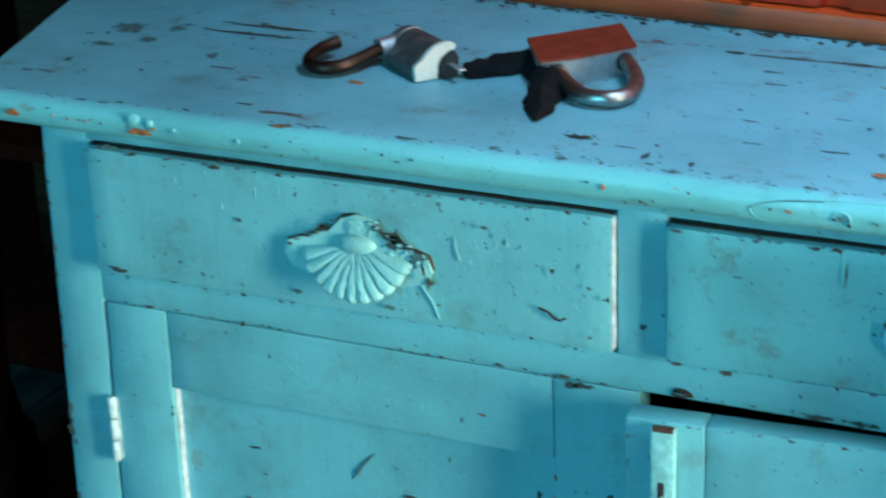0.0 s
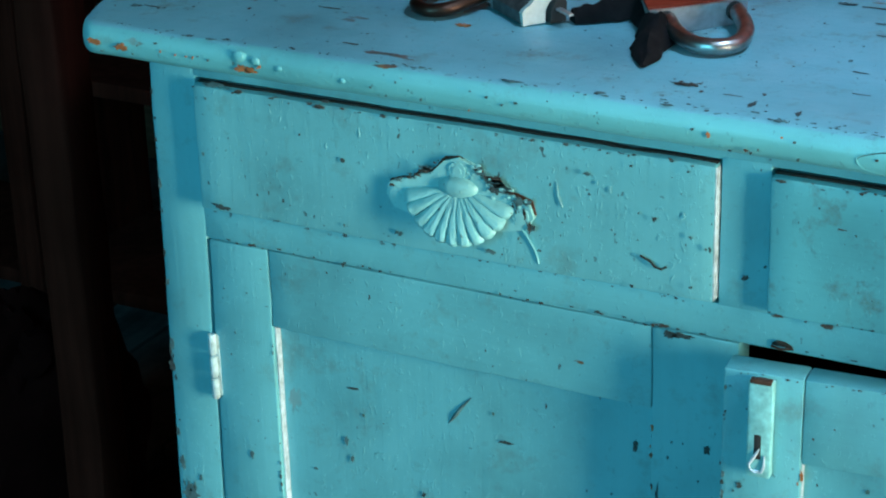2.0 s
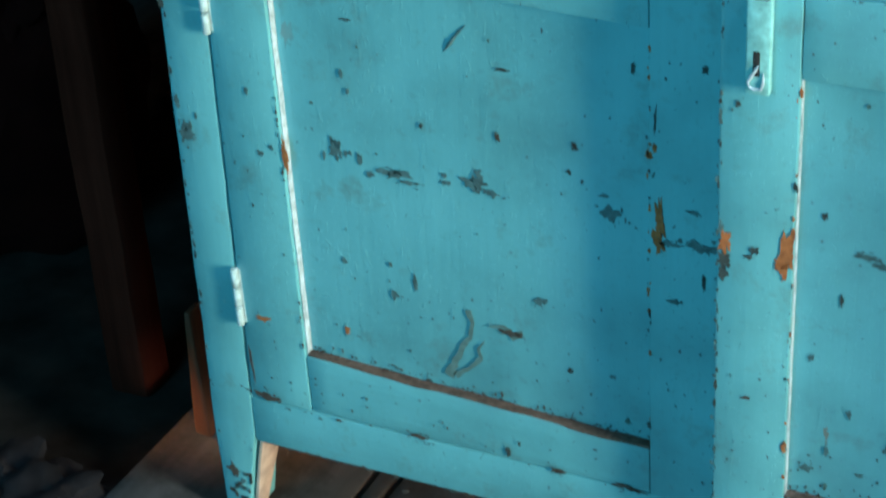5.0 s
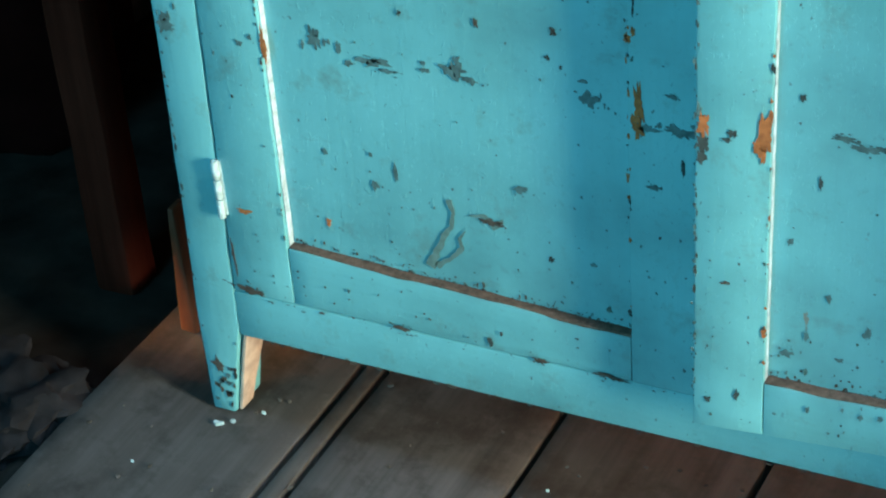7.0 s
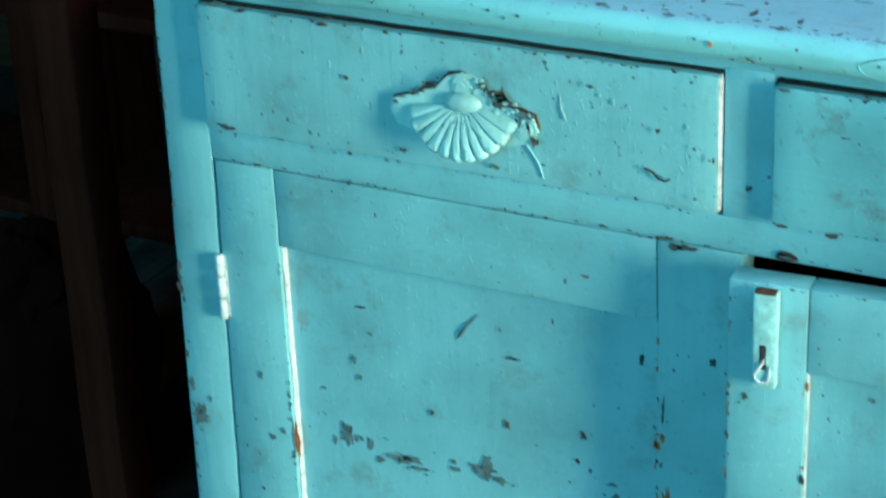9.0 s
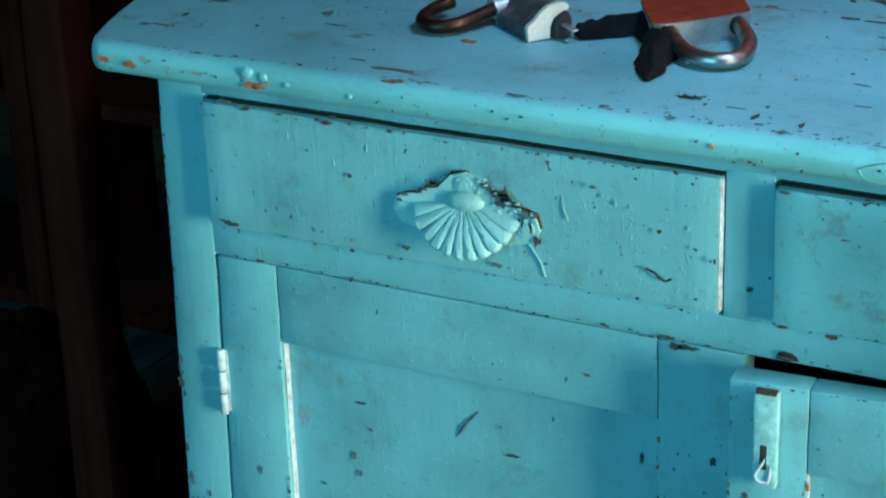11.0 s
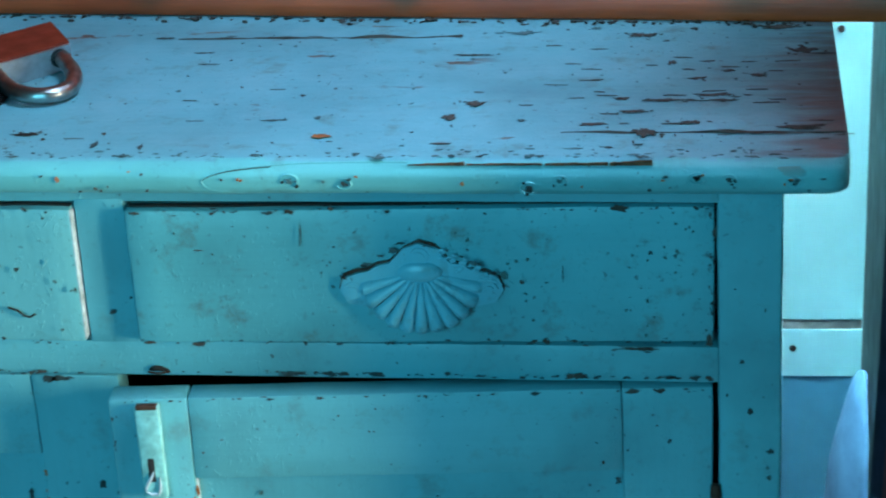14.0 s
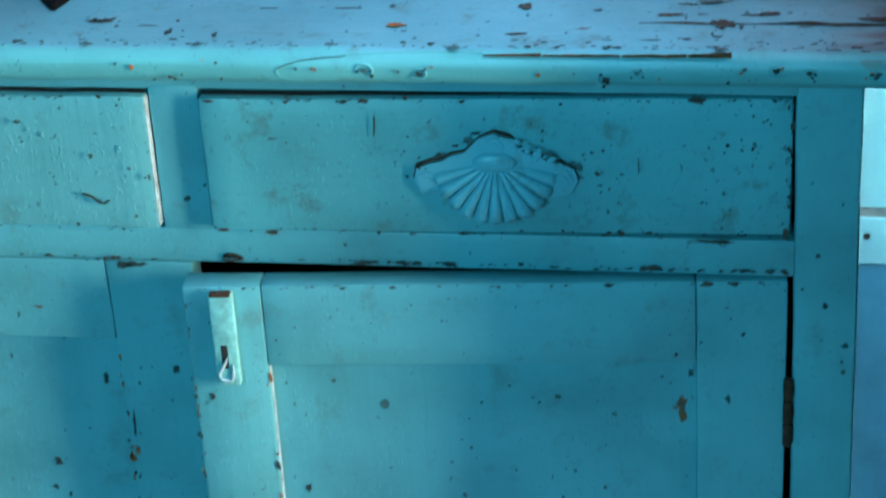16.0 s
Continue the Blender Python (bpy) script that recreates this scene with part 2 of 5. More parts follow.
def tube(points, radius, sides=10, closed=False, bm=None, radii=None):
    """A round bar along points."""
    bm = bm or bmesh.new()
    pts = [Vector(p) for p in points]
    rings = []
    side = None
    for i, p in enumerate(pts):
        a, c = pts[max(0, i - 1)], pts[min(len(pts) - 1, i + 1)]
        d = (c - a).normalized()
        if side is None:
            side = d.orthogonal().normalized()
        side = (side - d * side.dot(d)).normalized()
        up = d.cross(side)
        r = radii[i] if radii else radius
        rings.append([bm.verts.new(p + r * (math.cos(t) * side + math.sin(t) * up)) for t in (2 * math.pi * k / sides for k in range(sides))])
    for r0, r1 in zip(rings, rings[1:]):
        for k in range(sides):
            bm.faces.new((r0[k], r0[(k + 1) % sides], r1[(k + 1) % sides], r1[k]))
    bm.faces.new(rings[0][::-1])
    bm.faces.new(rings[-1])
    return bm


def prism(outline, depth, to_world, bm=None):
    """An outline (u, v) pushed out by depth; to_world(u, v, w) gives the place."""
    bm = bm or bmesh.new()
    lo = [bm.verts.new(to_world(u, v, 0)) for u, v in outline]
    hi = [bm.verts.new(to_world(u, v, depth)) for u, v in outline]
    n = len(outline)
    bm.faces.new(lo[::-1])
    bm.faces.new(hi)
    for k in range(n):
        bm.faces.new((lo[k], lo[(k + 1) % n], hi[(k + 1) % n], hi[k]))
    return bm


# ---------------- room ----------------
FZ = -0.012
floor = part("floor", slab(-2.3, 2.3, -3.1, 2.0, FZ - 0.12, FZ - 0.03, 0, 0), M_VOID)
tagged(floor, "dark void under the floorboards", "floor", kind="structure")


def wall_slab(name, dims, material, label):
    return tagged(part(name, slab(*dims, 0, 0), material, smooth=False), label, "wall", kind="structure")


wall_slab("wall_west", (-2.3, -2.2, -3.1, 2.0, FZ - 0.1, 2.5), M_WALL, "dark unpainted timber side wall")
wall_slab("wall_north", (-2.2, 2.2, 1.5, 1.6, FZ - 0.1, 2.5), M_WALL, "dark unpainted timber back wall")
# unseen east wall, added with the window opening
wall_slab("wall_east", (2.2, 2.3, -3.1, -0.90, FZ - 0.1, 2.5), M_WALL, "unseen dark timber wall beside the window")
wall_slab("wall_east_far", (2.2, 2.3, -0.48, 2.0, FZ - 0.1, 2.5), M_WALL, "unseen dark timber wall beyond the window")
wall_slab("wall_east_low", (2.2, 2.3, -0.90, -0.48, FZ - 0.1, 0.34), M_WALL, "unseen dark timber wall under the window")
wall_slab("wall_east_high", (2.2, 2.3, -0.90, -0.48, 1.42, 2.5), M_WALL, "unseen dark timber wall over the window")
# unseen south wall, added with an opening for the front fill
wall_slab("wall_south", (-2.2, -1.25, -3.1, -3.0, FZ - 0.1, 2.5), M_WALL, "unseen added wall beside the front fill's opening")
wall_slab("wall_south_far", (0.15, 2.2, -3.1, -3.0, FZ - 0.1, 2.5), M_WALL, "unseen added wall beyond the front fill's opening")
wall_slab("wall_south_high", (-1.25, 0.15, -3.1, -3.0, 2.4, 2.5), M_WALL, "unseen added lintel over the front fill's opening")
# unseen ceiling, added to close the set against the sky
tagged(part("ceiling", slab(-2.3, 2.3, -3.1, 2.0, 2.5, 2.6, 0, 0), M_WALL), "unseen dark timber ceiling", "ceiling", kind="structure")

# ---------------- painted cabinet ----------------
cab = thing("sideboard", "old turquoise painted wooden sideboard with chipped paint", "sideboard", (0, 0, 0))
D = 0.42
ZT = 0.824


def stile(name, levels, z1):
    """A corner post: levels of (z, left, right)."""
    bm = slab(0.0, 0.04, 0.0, 0.045, FZ + 0.003, z1, 0.003, 30, 0.0006)
    zs, ls, rs = zip(*levels)
    for v in bm.verts:
        l, r = np.interp(v.co.z, zs, ls), np.interp(v.co.z, zs, rs)
        v.co.x = l + v.co.x * (r - l) / 0.04
    return part(name, bm, M_FRAME, cab)


stile("corner_post", ((FZ, -0.509, -0.4855), (0.05, -0.5105, -0.476), (0.10, -0.5115, -0.467), (0.64, -0.502, -0.4585), (0.8, -0.4995, -0.4575)), 0.798)
stile("corner_post", ((FZ, 0.420, 0.452), (0.10, 0.408, 0.449), (0.8, 0.402, 0.4455)), 0.798)
foot = slab(-0.4665, -0.4625, 0.004, 0.042, FZ + 0.006, 0.0870, 0.001, 6)
for v in foot.verts:
    v.co.x -= 0.185 * (0.087 - v.co.z)
    v.co.y = 0.004 + (v.co.y - 0.004) * (0.50 + 0.50 * max(0.0, v.co.z) / 0.087)
part("foot_face", foot, M_BAREPINK, cab, "bare pinkish wood on the inner side of the foot")
part("divider", slab(-0.036, -0.001, 0.0, 0.03, 0.670, 0.779, 0.001), M_FRAME, cab)
part("top_rail", slab(-0.460, 0.404, 0.0005, 0.03, 0.777, 0.798, 0.001, 20), M_RAIL, cab)
part("middle_rail", slab(-0.460, 0.404, 0.0008, 0.03, 0.6438, 0.671, 0.0015, 24), M_RAIL, cab)


def lean_up(bm, x0, z_mid, slope):
    """Lifts what lies below z_mid towards the right, as the sagging foot of the sideboard does."""
    for v in bm.verts:
        if v.co.z < z_mid:
            v.co.z += slope * (v.co.x - x0)
    return bm


part("bottom_rail", lean_up(slab(-0.468, 0.412, 0.0008, 0.03, 0.088, 0.139, 0.0025, 24), -0.468, 1.0, 0.046), M_RAIL, cab)
part("side_panel", slab(-0.497, -0.482, 0.044, D, 0.088, 0.798, 0.001), M_FRAME, cab)
part("side_panel", slab(0.427, 0.442, 0.044, D, 0.088, 0.798, 0.001), M_FRAME, cab)
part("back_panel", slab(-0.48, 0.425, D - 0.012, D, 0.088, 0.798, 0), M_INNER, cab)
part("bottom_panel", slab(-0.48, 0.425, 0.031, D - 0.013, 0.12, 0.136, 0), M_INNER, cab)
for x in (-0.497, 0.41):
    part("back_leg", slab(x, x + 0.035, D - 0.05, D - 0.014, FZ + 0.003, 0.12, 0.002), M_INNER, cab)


def top_board():
    """A board with a rounded front edge; its left end runs out of square."""
    bm = bmesh.new()
    z0, r, yf = 0.7985, 0.0115, -0.0462
    prof = [(0.44, ZT - 0.002), (0.438, ZT)] + [(yf + r + (0.44 - yf - r) * k / 16, ZT) for k in range(15, 0, -1)]
    for k in range(7):
        t = radians(90 + 15 * k)
        prof.append((yf + r + r * math.cos(t), ZT - r + r * math.sin(t)))
    for k in range(1, 7):
        t = radians(180 + 15 * k)
        prof.append((yf + r + r * math.cos(t), z0 + r + r * math.sin(t)))
    prof += [(0.0, z0), (0.44, z0)]
    n, rings, corner = len(prof), [], 0.016
    ends = [0.0, 0.0006, 0.0015, 0.003, 0.005, 0.0075, 0.0105, 0.014]
    for s in ends + [0.016 + 0.968 * i / 88 for i in range(89)] + [1 - e for e in ends[::-1]]:
        ring = []
        for y, z in prof:
            left, right = -0.531 - 0.25 * max(0.0, y + 0.046) * 1.0, 0.486
            e = min(corner, min(s, 1 - s) * (right - left))
            sh = (corner - math.sqrt(max(0.0, corner ** 2 - (corner - e) ** 2))) * max(0.0, 1 - (y - yf) / 0.05)
            zz = 0.811 + (z - 0.811) * (1 - 0.25 * min(1.0, sh / corner))
            x = left + s * (right - left)
            w = noise.noise(Vector((x * 19, y * 30, z * 30))) * 0.0007 + noise.noise(Vector((x * 70, y * 70, z * 70))) * 0.0003
            ring.append(bm.verts.new((x, y + sh + w, zz + w)))
        rings.append(ring)
    for p, q in zip(rings, rings[1:]):
        for k in range(n):
            bm.faces.new((p[k], p[(k + 1) % n], q[(k + 1) % n], q[k]))
    bm.faces.new(rings[0])
    bm.faces.new(rings[-1][::-1])
    return bm


top = part("worktop", top_board(), M_NOSE, cab, "worn top tinted for blue skylight, with a turquoise rounded edge")
top.data.materials.append(M_TOP)
for p in top.data.polygons:
    c = p.center
    if p.normal.z > 0.92:
        p.material_index = 1


# drawers, proud of the frame
def drawer(x0, x1, y_left, y_right, z0, z1, coat):
    bm = slab(x0, x1, 0.0, 0.022, z0, z1, 0.0022, 24, 0.0006)
    for v in bm.verts:
        k = (v.co.x - x0) / (x1 - x0)
        v.co.y += y_left + (y_right - y_left) * k
    d = part("drawer", bm, coat, cab)
    # near-black strip stands in for the shadow line between drawer and rail
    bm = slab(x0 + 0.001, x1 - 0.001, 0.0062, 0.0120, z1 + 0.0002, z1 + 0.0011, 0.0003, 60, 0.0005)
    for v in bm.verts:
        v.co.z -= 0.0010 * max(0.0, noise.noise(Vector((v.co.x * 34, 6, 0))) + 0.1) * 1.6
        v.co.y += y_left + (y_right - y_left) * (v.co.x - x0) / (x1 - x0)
    part("dark_line", bm, M_NEAR_BLACK, d, "dark strip for the shaded slit above the drawer")
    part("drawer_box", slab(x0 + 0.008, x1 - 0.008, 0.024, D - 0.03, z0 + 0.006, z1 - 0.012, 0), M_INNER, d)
    return d


drawer_l = drawer(-0.4545, -0.0375, -0.0095, -0.0075, 0.6735, 0.7745, M_DRAWER)
# pale strip paints the bright window-lit end of the drawer
part("lit_edge", slab(-0.0380, -0.0369, -0.0068, 0.006, 0.675, 0.773, 0.0004, 20, 0.0004), M_PALE_EDGE, drawer_l, "pale strip for the edge that faces the window")
drawer_r = drawer(0.001, 0.4005, -0.0085, 0.0035, 0.6735, 0.7735, M_DRAWER_DULL)


# framed doors
def door(x0, x1, z0, z1, px0, px1, pz0, pz1, pivot, angle, slope, worn):
    """Frame-and-panel door, hinged at pivot (x)."""
    d = new("door")
    d.parent = cab
    d.location = (pivot, 0, 0)
    d.rotation_euler = (0, 0, radians(angle))
    o = pivot
    part("stile", lean_up(slab(x0 - o, px0 - o, 0, 0.022, z0, z1, 0.0018, 24, 0.0006), x0 - o, z0 + 0.01, slope), M_FRAME, d)
    part("stile", lean_up(slab(px1 - o, x1 - o, 0, 0.022, z0, z1, 0.0018, 24, 0.0006), x0 - o, z0 + 0.01, slope), M_FRAME, d)
    part("rail", slab(px0 - o + 0.0004, px1 - o - 0.0004, 0.0006, 0.0215, pz1, z1 - 0.0003, 0.0012, 20), M_RAIL, d)
    part("rail", lean_up(slab(px0 - o + 0.0004, px1 - o - 0.0004, 0.0006, 0.0215, z0 + 0.0003, pz0, 0.0012, 20), x0 - o, z0 + 0.01, slope), M_RAIL, d)
    # pale strip, as wide as the last argument, paints the lit inner edge
    part("lit_edge", slab(px0 - o + 0.0002, px0 - o + worn, 0.0035, 0.0106, pz0 + 0.001, pz1 - 0.001, 0.0004, 30, 0.0003), M_PALE_EDGE, d, "pale strip for the edge that faces the window")
    part("panel", slab(px0 - o - 0.004, px1 - o + 0.004, 0.0105, 0.0175, pz0 - 0.004, pz1 + 0.004, 0, 20, 0.0008), M_PANEL, d)
    return d


door_l = door(-0.4565, -0.0195, 0.1405, 0.6435, -0.403, -0.084, 0.202, 0.578, -0.4565, 0.0, 0.044, 0.0012)
for ob in door_l.children:
    for v in ob.data.vertices:
        if ob.name.startswith("stile") and v.co.x < 0.02:
            v.co.x -= 0.018 * (0.6435 - v.co.z)
door_r = door(-0.0195, 0.4000, 0.1620, 0.6415, 0.036, 0.338, 0.215, 0.577, 0.400, 4.6, 0.044, 0.0006)
# ---------------- fittings of the sideboard ----------------


def put_front(x, z, y, tilt=0.0, size=1.0):
    return lambda u, v, w: Vector((x + u * size, y + tilt * u - w, z + v * size))


PLATE = [(-.059, .001), (-.056, .010), (-.046, .014), (-.038, .0155), (-.031, .020), (-.022, .022), (-.017, .027), (-.0115, .033), (0, .037),
         (.0115, .033), (.017, .027), (.022, .022), (.031, .020), (.038, .0155), (.046, .014), (.056, .010), (.059, .001), (.053, -.009),
         (.040, -.012), (0, -.022), (-.040, -.012), (-.053, -.009)]


RIBS = 11


def shell_pull(parent, x, z, y, out, low, label, coat=None):
    """A scallop cup pull: back plate, ribbed cup, boss, three screws and the rust line along its upper edge."""
    to, coat = put_front(x, z, y, *((0.03, 0.95) if coat else (0.0, 1.0))), coat or M_SHELL
    plate = part("cup_pull", prism([(u + 0.0007 * noise.noise(Vector((k * 3.1, x * 9, 0))), v) for k, (u, v) in enumerate(PLATE)], 0.0045, to), coat, parent, label)
    bm = bmesh.new()
    n, m = 132, 12
    rows = []
    for i in range(n + 1):
        s = i / n
        th = radians(-170 + 160 * s)
        side = math.sin(math.pi * s)
        rib = abs(math.sin(math.pi * RIBS * s)) ** 0.42
        rim = (0.0465 + low * side ** 0.8) - 0.0022 * (1 - rib)
        row = []
        for j in range(m + 1):
            v = 0.16 + 0.84 * j / m
            w = 0.003 + out * side ** 0.45 * math.sin(min(1.0, v * 1.05) * math.pi / 2) ** 0.9 + (0.0022 if out > 0.012 else 0.0040) * (rib - 0.8) * min(1.0, v * 1.4)
            if v > 0.93:
                w -= 0.06 * (v - 0.93) ** 1.2
            w += 0.0007 * noise.noise(Vector((s * 40 + x * 50, v * 22, 3))) + 0.0005 * noise.noise(Vector((s * 90 + x * 50, v * 45, 3)))
            row.append(bm.verts.new(to(rim * v * math.cos(th), 0.016 + rim * v * math.sin(th), w)))
        rows.append(row)
    for a, b in zip(rows, rows[1:]):
        for j in range(m):
            bm.faces.new((a[j], a[j + 1], b[j + 1], b[j]))
    bmesh.ops.recalc_face_normals(bm, faces=bm.faces)
    bmesh.ops.solidify(bm, geom=bm.faces[:], thickness=0.0016)
    part("shell", bm, coat, plate, "ribbed scallop cup with blistered pale paint")
    bm = bmesh.new()
    bmesh.ops.create_uvsphere(bm, u_segments=20, v_segments=10, radius=1.0)
    for v in bm.verts:
        v.co = to(v.co.x * 0.0160 * (1 + 0.05 * math.sin(9 * math.atan2(v.co.z, v.co.x))), 0.0150 + v.co.z * 0.0080, 0.0045 + abs(v.co.y) * (out * 0.40))
    part("boss", bm, coat, plate)
    # thin dark olive tubes along the grooves between the ribs
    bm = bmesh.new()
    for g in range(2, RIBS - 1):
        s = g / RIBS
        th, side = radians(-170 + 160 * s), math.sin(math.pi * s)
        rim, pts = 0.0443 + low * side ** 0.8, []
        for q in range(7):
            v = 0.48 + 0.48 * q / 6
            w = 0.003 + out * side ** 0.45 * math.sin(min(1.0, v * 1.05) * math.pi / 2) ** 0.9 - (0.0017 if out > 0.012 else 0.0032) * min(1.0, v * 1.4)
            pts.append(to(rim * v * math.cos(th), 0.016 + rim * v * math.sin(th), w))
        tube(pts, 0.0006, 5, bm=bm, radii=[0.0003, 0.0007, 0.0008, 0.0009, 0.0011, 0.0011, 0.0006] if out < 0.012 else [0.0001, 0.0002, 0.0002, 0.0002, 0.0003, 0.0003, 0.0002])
    part("groove_line", bm, M_GROOVE_LINE, plate, "dark olive lines along the shell's grooves")
    for u, v in ((-.049, .001), (.049, .001), (0, .0275)):
        bm = bmesh.new()
        for r, h, seg in ((0.0066, 0.0056, 14), (0.0034, 0.0063, 12)):
            prism([(u + r * math.cos(2 * math.pi * k / seg), v + r * math.sin(2 * math.pi * k / seg)) for k in range(seg)], h, to, bm)
        part("screw", bm, coat, plate, "painted-over screw head")
    rim = [(u * 1.012, v + 0.0010 + 0.0030 * noise.noise(Vector((k * 1.7, x * 7, 1)))) for k, (u, v) in enumerate(PLATE[:17])]
    rim += [(u * 0.96, v - 0.0024) for u, v in PLATE[:17][::-1]]
    crust = bmesh.new()
    for k in range(46):
        t = random.random()
        u, v = 0.010 + 0.046 * t + random.gauss(0, 0.002), 0.031 - 0.024 * t + random.gauss(0, 0.0032)
        r = random.uniform(0.0008, 0.0022)
        bmesh.ops.create_icosphere(crust, subdivisions=1, radius=r, matrix=Matrix.Translation(to(u, v, 0.0048)) @ Matrix.Diagonal((1.3, 0.7, 0.9, 1)))
    part("paint_crust", crust, coat, plate, "blistered crust of thick paint")
    part("rust_edge", prism(rim, 0.0016, to), M_RUST, plate, "dark rusty edge line")
    return plate


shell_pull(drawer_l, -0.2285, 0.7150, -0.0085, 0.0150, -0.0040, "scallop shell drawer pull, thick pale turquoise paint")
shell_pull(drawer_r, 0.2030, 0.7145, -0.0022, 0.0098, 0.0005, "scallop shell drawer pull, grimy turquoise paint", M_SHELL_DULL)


def barrel_hinge(parent, x, y, z0, z1, material, label, leaf):
    bm = bmesh.new()
    n = 3
    for k in range(n):
        a, b = z0 + (z1 - z0) * k / n + 0.0006, z0 + (z1 - z0) * (k + 1) / n - 0.0006
        tube([(x, y, a), (x, y, a + 0.001), (x + 0.0003, y, (a + b) / 2), (x, y, b - 0.001), (x, y, b)], 0.0034, 12, bm=bm, radii=[0.0026, 0.0033, 0.0035 + 0.0002 * k, 0.0034, 0.0025])
    h = part("hinge", bm, material, parent, label)
    part("hinge_leaf", slab(min(x, x + leaf), max(x, x + leaf), y + 0.003, y + 0.0055, z0 + 0.002, z1 - 0.002, 0.0005, 0), material, h)
    return h


barrel_hinge(cab, -0.4585, -0.0036, 0.5045, 0.5630, M_HINGE, "butt hinge painted pale turquoise", 0.004)
barrel_hinge(cab, -0.4635, -0.0036, 0.2210, 0.2810, M_HINGE, "butt hinge painted pale turquoise", 0.004)
barrel_hinge(cab, 0.4015, -0.0030, 0.5110, 0.5670, M_RUST, "rusty butt hinge with worn paint", -0.004)

# lock plate on the ajar door, in the door's own axes
LX = -0.4 + 0.0085
lock = part("lock_plate", slab(LX - 0.0085, LX + 0.0085, -0.0085, -0.0005, 0.566, 0.6395, 0.0015, 8, 0.0004), M_PLATE, door_r, "raised lock plate, painted, with a torn keyhole")
part("keyhole", slab(LX - 0.0050, LX + 0.0036, -0.0090, -0.006, 0.5785, 0.6010, 0.0026, 0), M_BLACK, lock, "dark keyhole slot")
part("torn_lip", tube([(LX - 0.0055, -0.0092, 0.5725), (LX - 0.0058, -0.0098, 0.5765), (LX - 0.0035, -0.0102, 0.5810), (LX - 0.0005, -0.0098, 0.5860), (LX + 0.0008, -0.0095, 0.5890)], 0.0010, 6, radii=[0.0007, 0.0011, 0.0013, 0.0010, 0.0005]), M_PALE_EDGE, lock)
part("torn_lip", tube([(LX - 0.0055, -0.0092, 0.5725), (LX - 0.0020, -0.0096, 0.5708), (LX + 0.0028, -0.0096, 0.5712), (LX + 0.0045, -0.0096, 0.5760), (LX + 0.0046, -0.0094, 0.5840)], 0.0010, 6, radii=[0.0008, 0.0012, 0.0012, 0.0011, 0.0005]), M_PALE_EDGE, lock)
part("rusty_top", slab(LX - 0.0075, LX + 0.0075, -0.0088, -0.003, 0.6370, 0.6402, 0.0008, 0), M_RUST, lock)
part("strike_hole", tube([(0.004, 0.0006, 0.6485), (0.008, -0.0004, 0.6500), (0.013, -0.0004, 0.6498), (0.018, 0.0006, 0.6480)], 0.002, 8, radii=[0.0010, 0.0022, 0.0019, 0.0009]), M_NEAR_BLACK, cab, "rusted strike hole in the rail")
part("strike_rim", tube([(0.003, 0.0004, 0.6465), (0.010, -0.0008, 0.6460), (0.019, 0.0004, 0.6470)], 0.0009, 6), M_RUST, cab)

M_DUST = plain("dark_brown_dust", (0.125, 0.072, 0.054), 0.9, 0, 0.6, 160)
# dust lying on the ledges under the panels
part("ledge_dust", slab(-0.402, -0.085, 0.0012, 0.0112, 0.2012, 0.2036, 0.0006, 40, 0.0016), M_DUST, door_l, "brown dust on the panel ledge").location.x = 0.4565
part("ledge_dust", slab(0.037 - 0.4, 0.337 - 0.4, 0.0012, 0.0112, 0.2142, 0.2166, 0.0006, 40, 0.0016), M_DUST, door_r, "brown dust on the panel ledge")
PANEL_MARKS = [(-0.358, 0.415, 0.0132, 0.0219, 'g'), (-0.336, 0.41, 0.0045, 0.0109, 'g'), (-0.328, 0.398, 0.0061, 0.0059, 'g'), (-0.304, 0.404, 0.029, 0.0069, 'g'), (-0.292, 0.398, 0.015, 0.0034, 'g'), (-0.259, 0.406, 0.0079, 0.0039, 'g'), (-0.234, 0.411, 0.0196, 0.0116, 'g'), (-0.22, 0.406, 0.0137, 0.0043, 'g'), (-0.231, 0.421, 0.0049, 0.0077, 'g'), (-0.12, 0.411, 0.0153, 0.0122, 'g'), (-0.124, 0.426, 0.0067, 0.0033, 'g'), (-0.148, 0.464, 0.0042, 0.0074, 'b'), (-0.153, 0.44, 0.0038, 0.0042, 's'), (-0.181, 0.314, 0.011, 0.0059, 'g')]
PANEL_MARKS_LOW = [(-0.337, 0.534, 0.0097, 0.0024, 's'), (-0.364, 0.235, 0.0048, 0.0069, 'o'), (-0.294, 0.302, 0.0041, 0.0142, 'g'), (-0.208, 0.275, 0.0173, 0.005, 'b'), (-0.314, 0.285, 0.0063, 0.0082, 'g'), (-0.212, 0.458, 0.0043, 0.0066, 'b'), (-0.278, 0.453, 0.0029, 0.0048, 's'), (-0.205, 0.517, 0.0094, 0.0028, 's'), (-0.1, 0.539, 0.0032, 0.0089, 's'), (-0.142, 0.434, 0.0029, 0.0037, 's'), (-0.119, 0.258, 0.005, 0.004, 'g'), (-0.156, 0.253, 0.0046, 0.005, 's'), (-0.36, 0.307, 0.0052, 0.0051, 'g')]
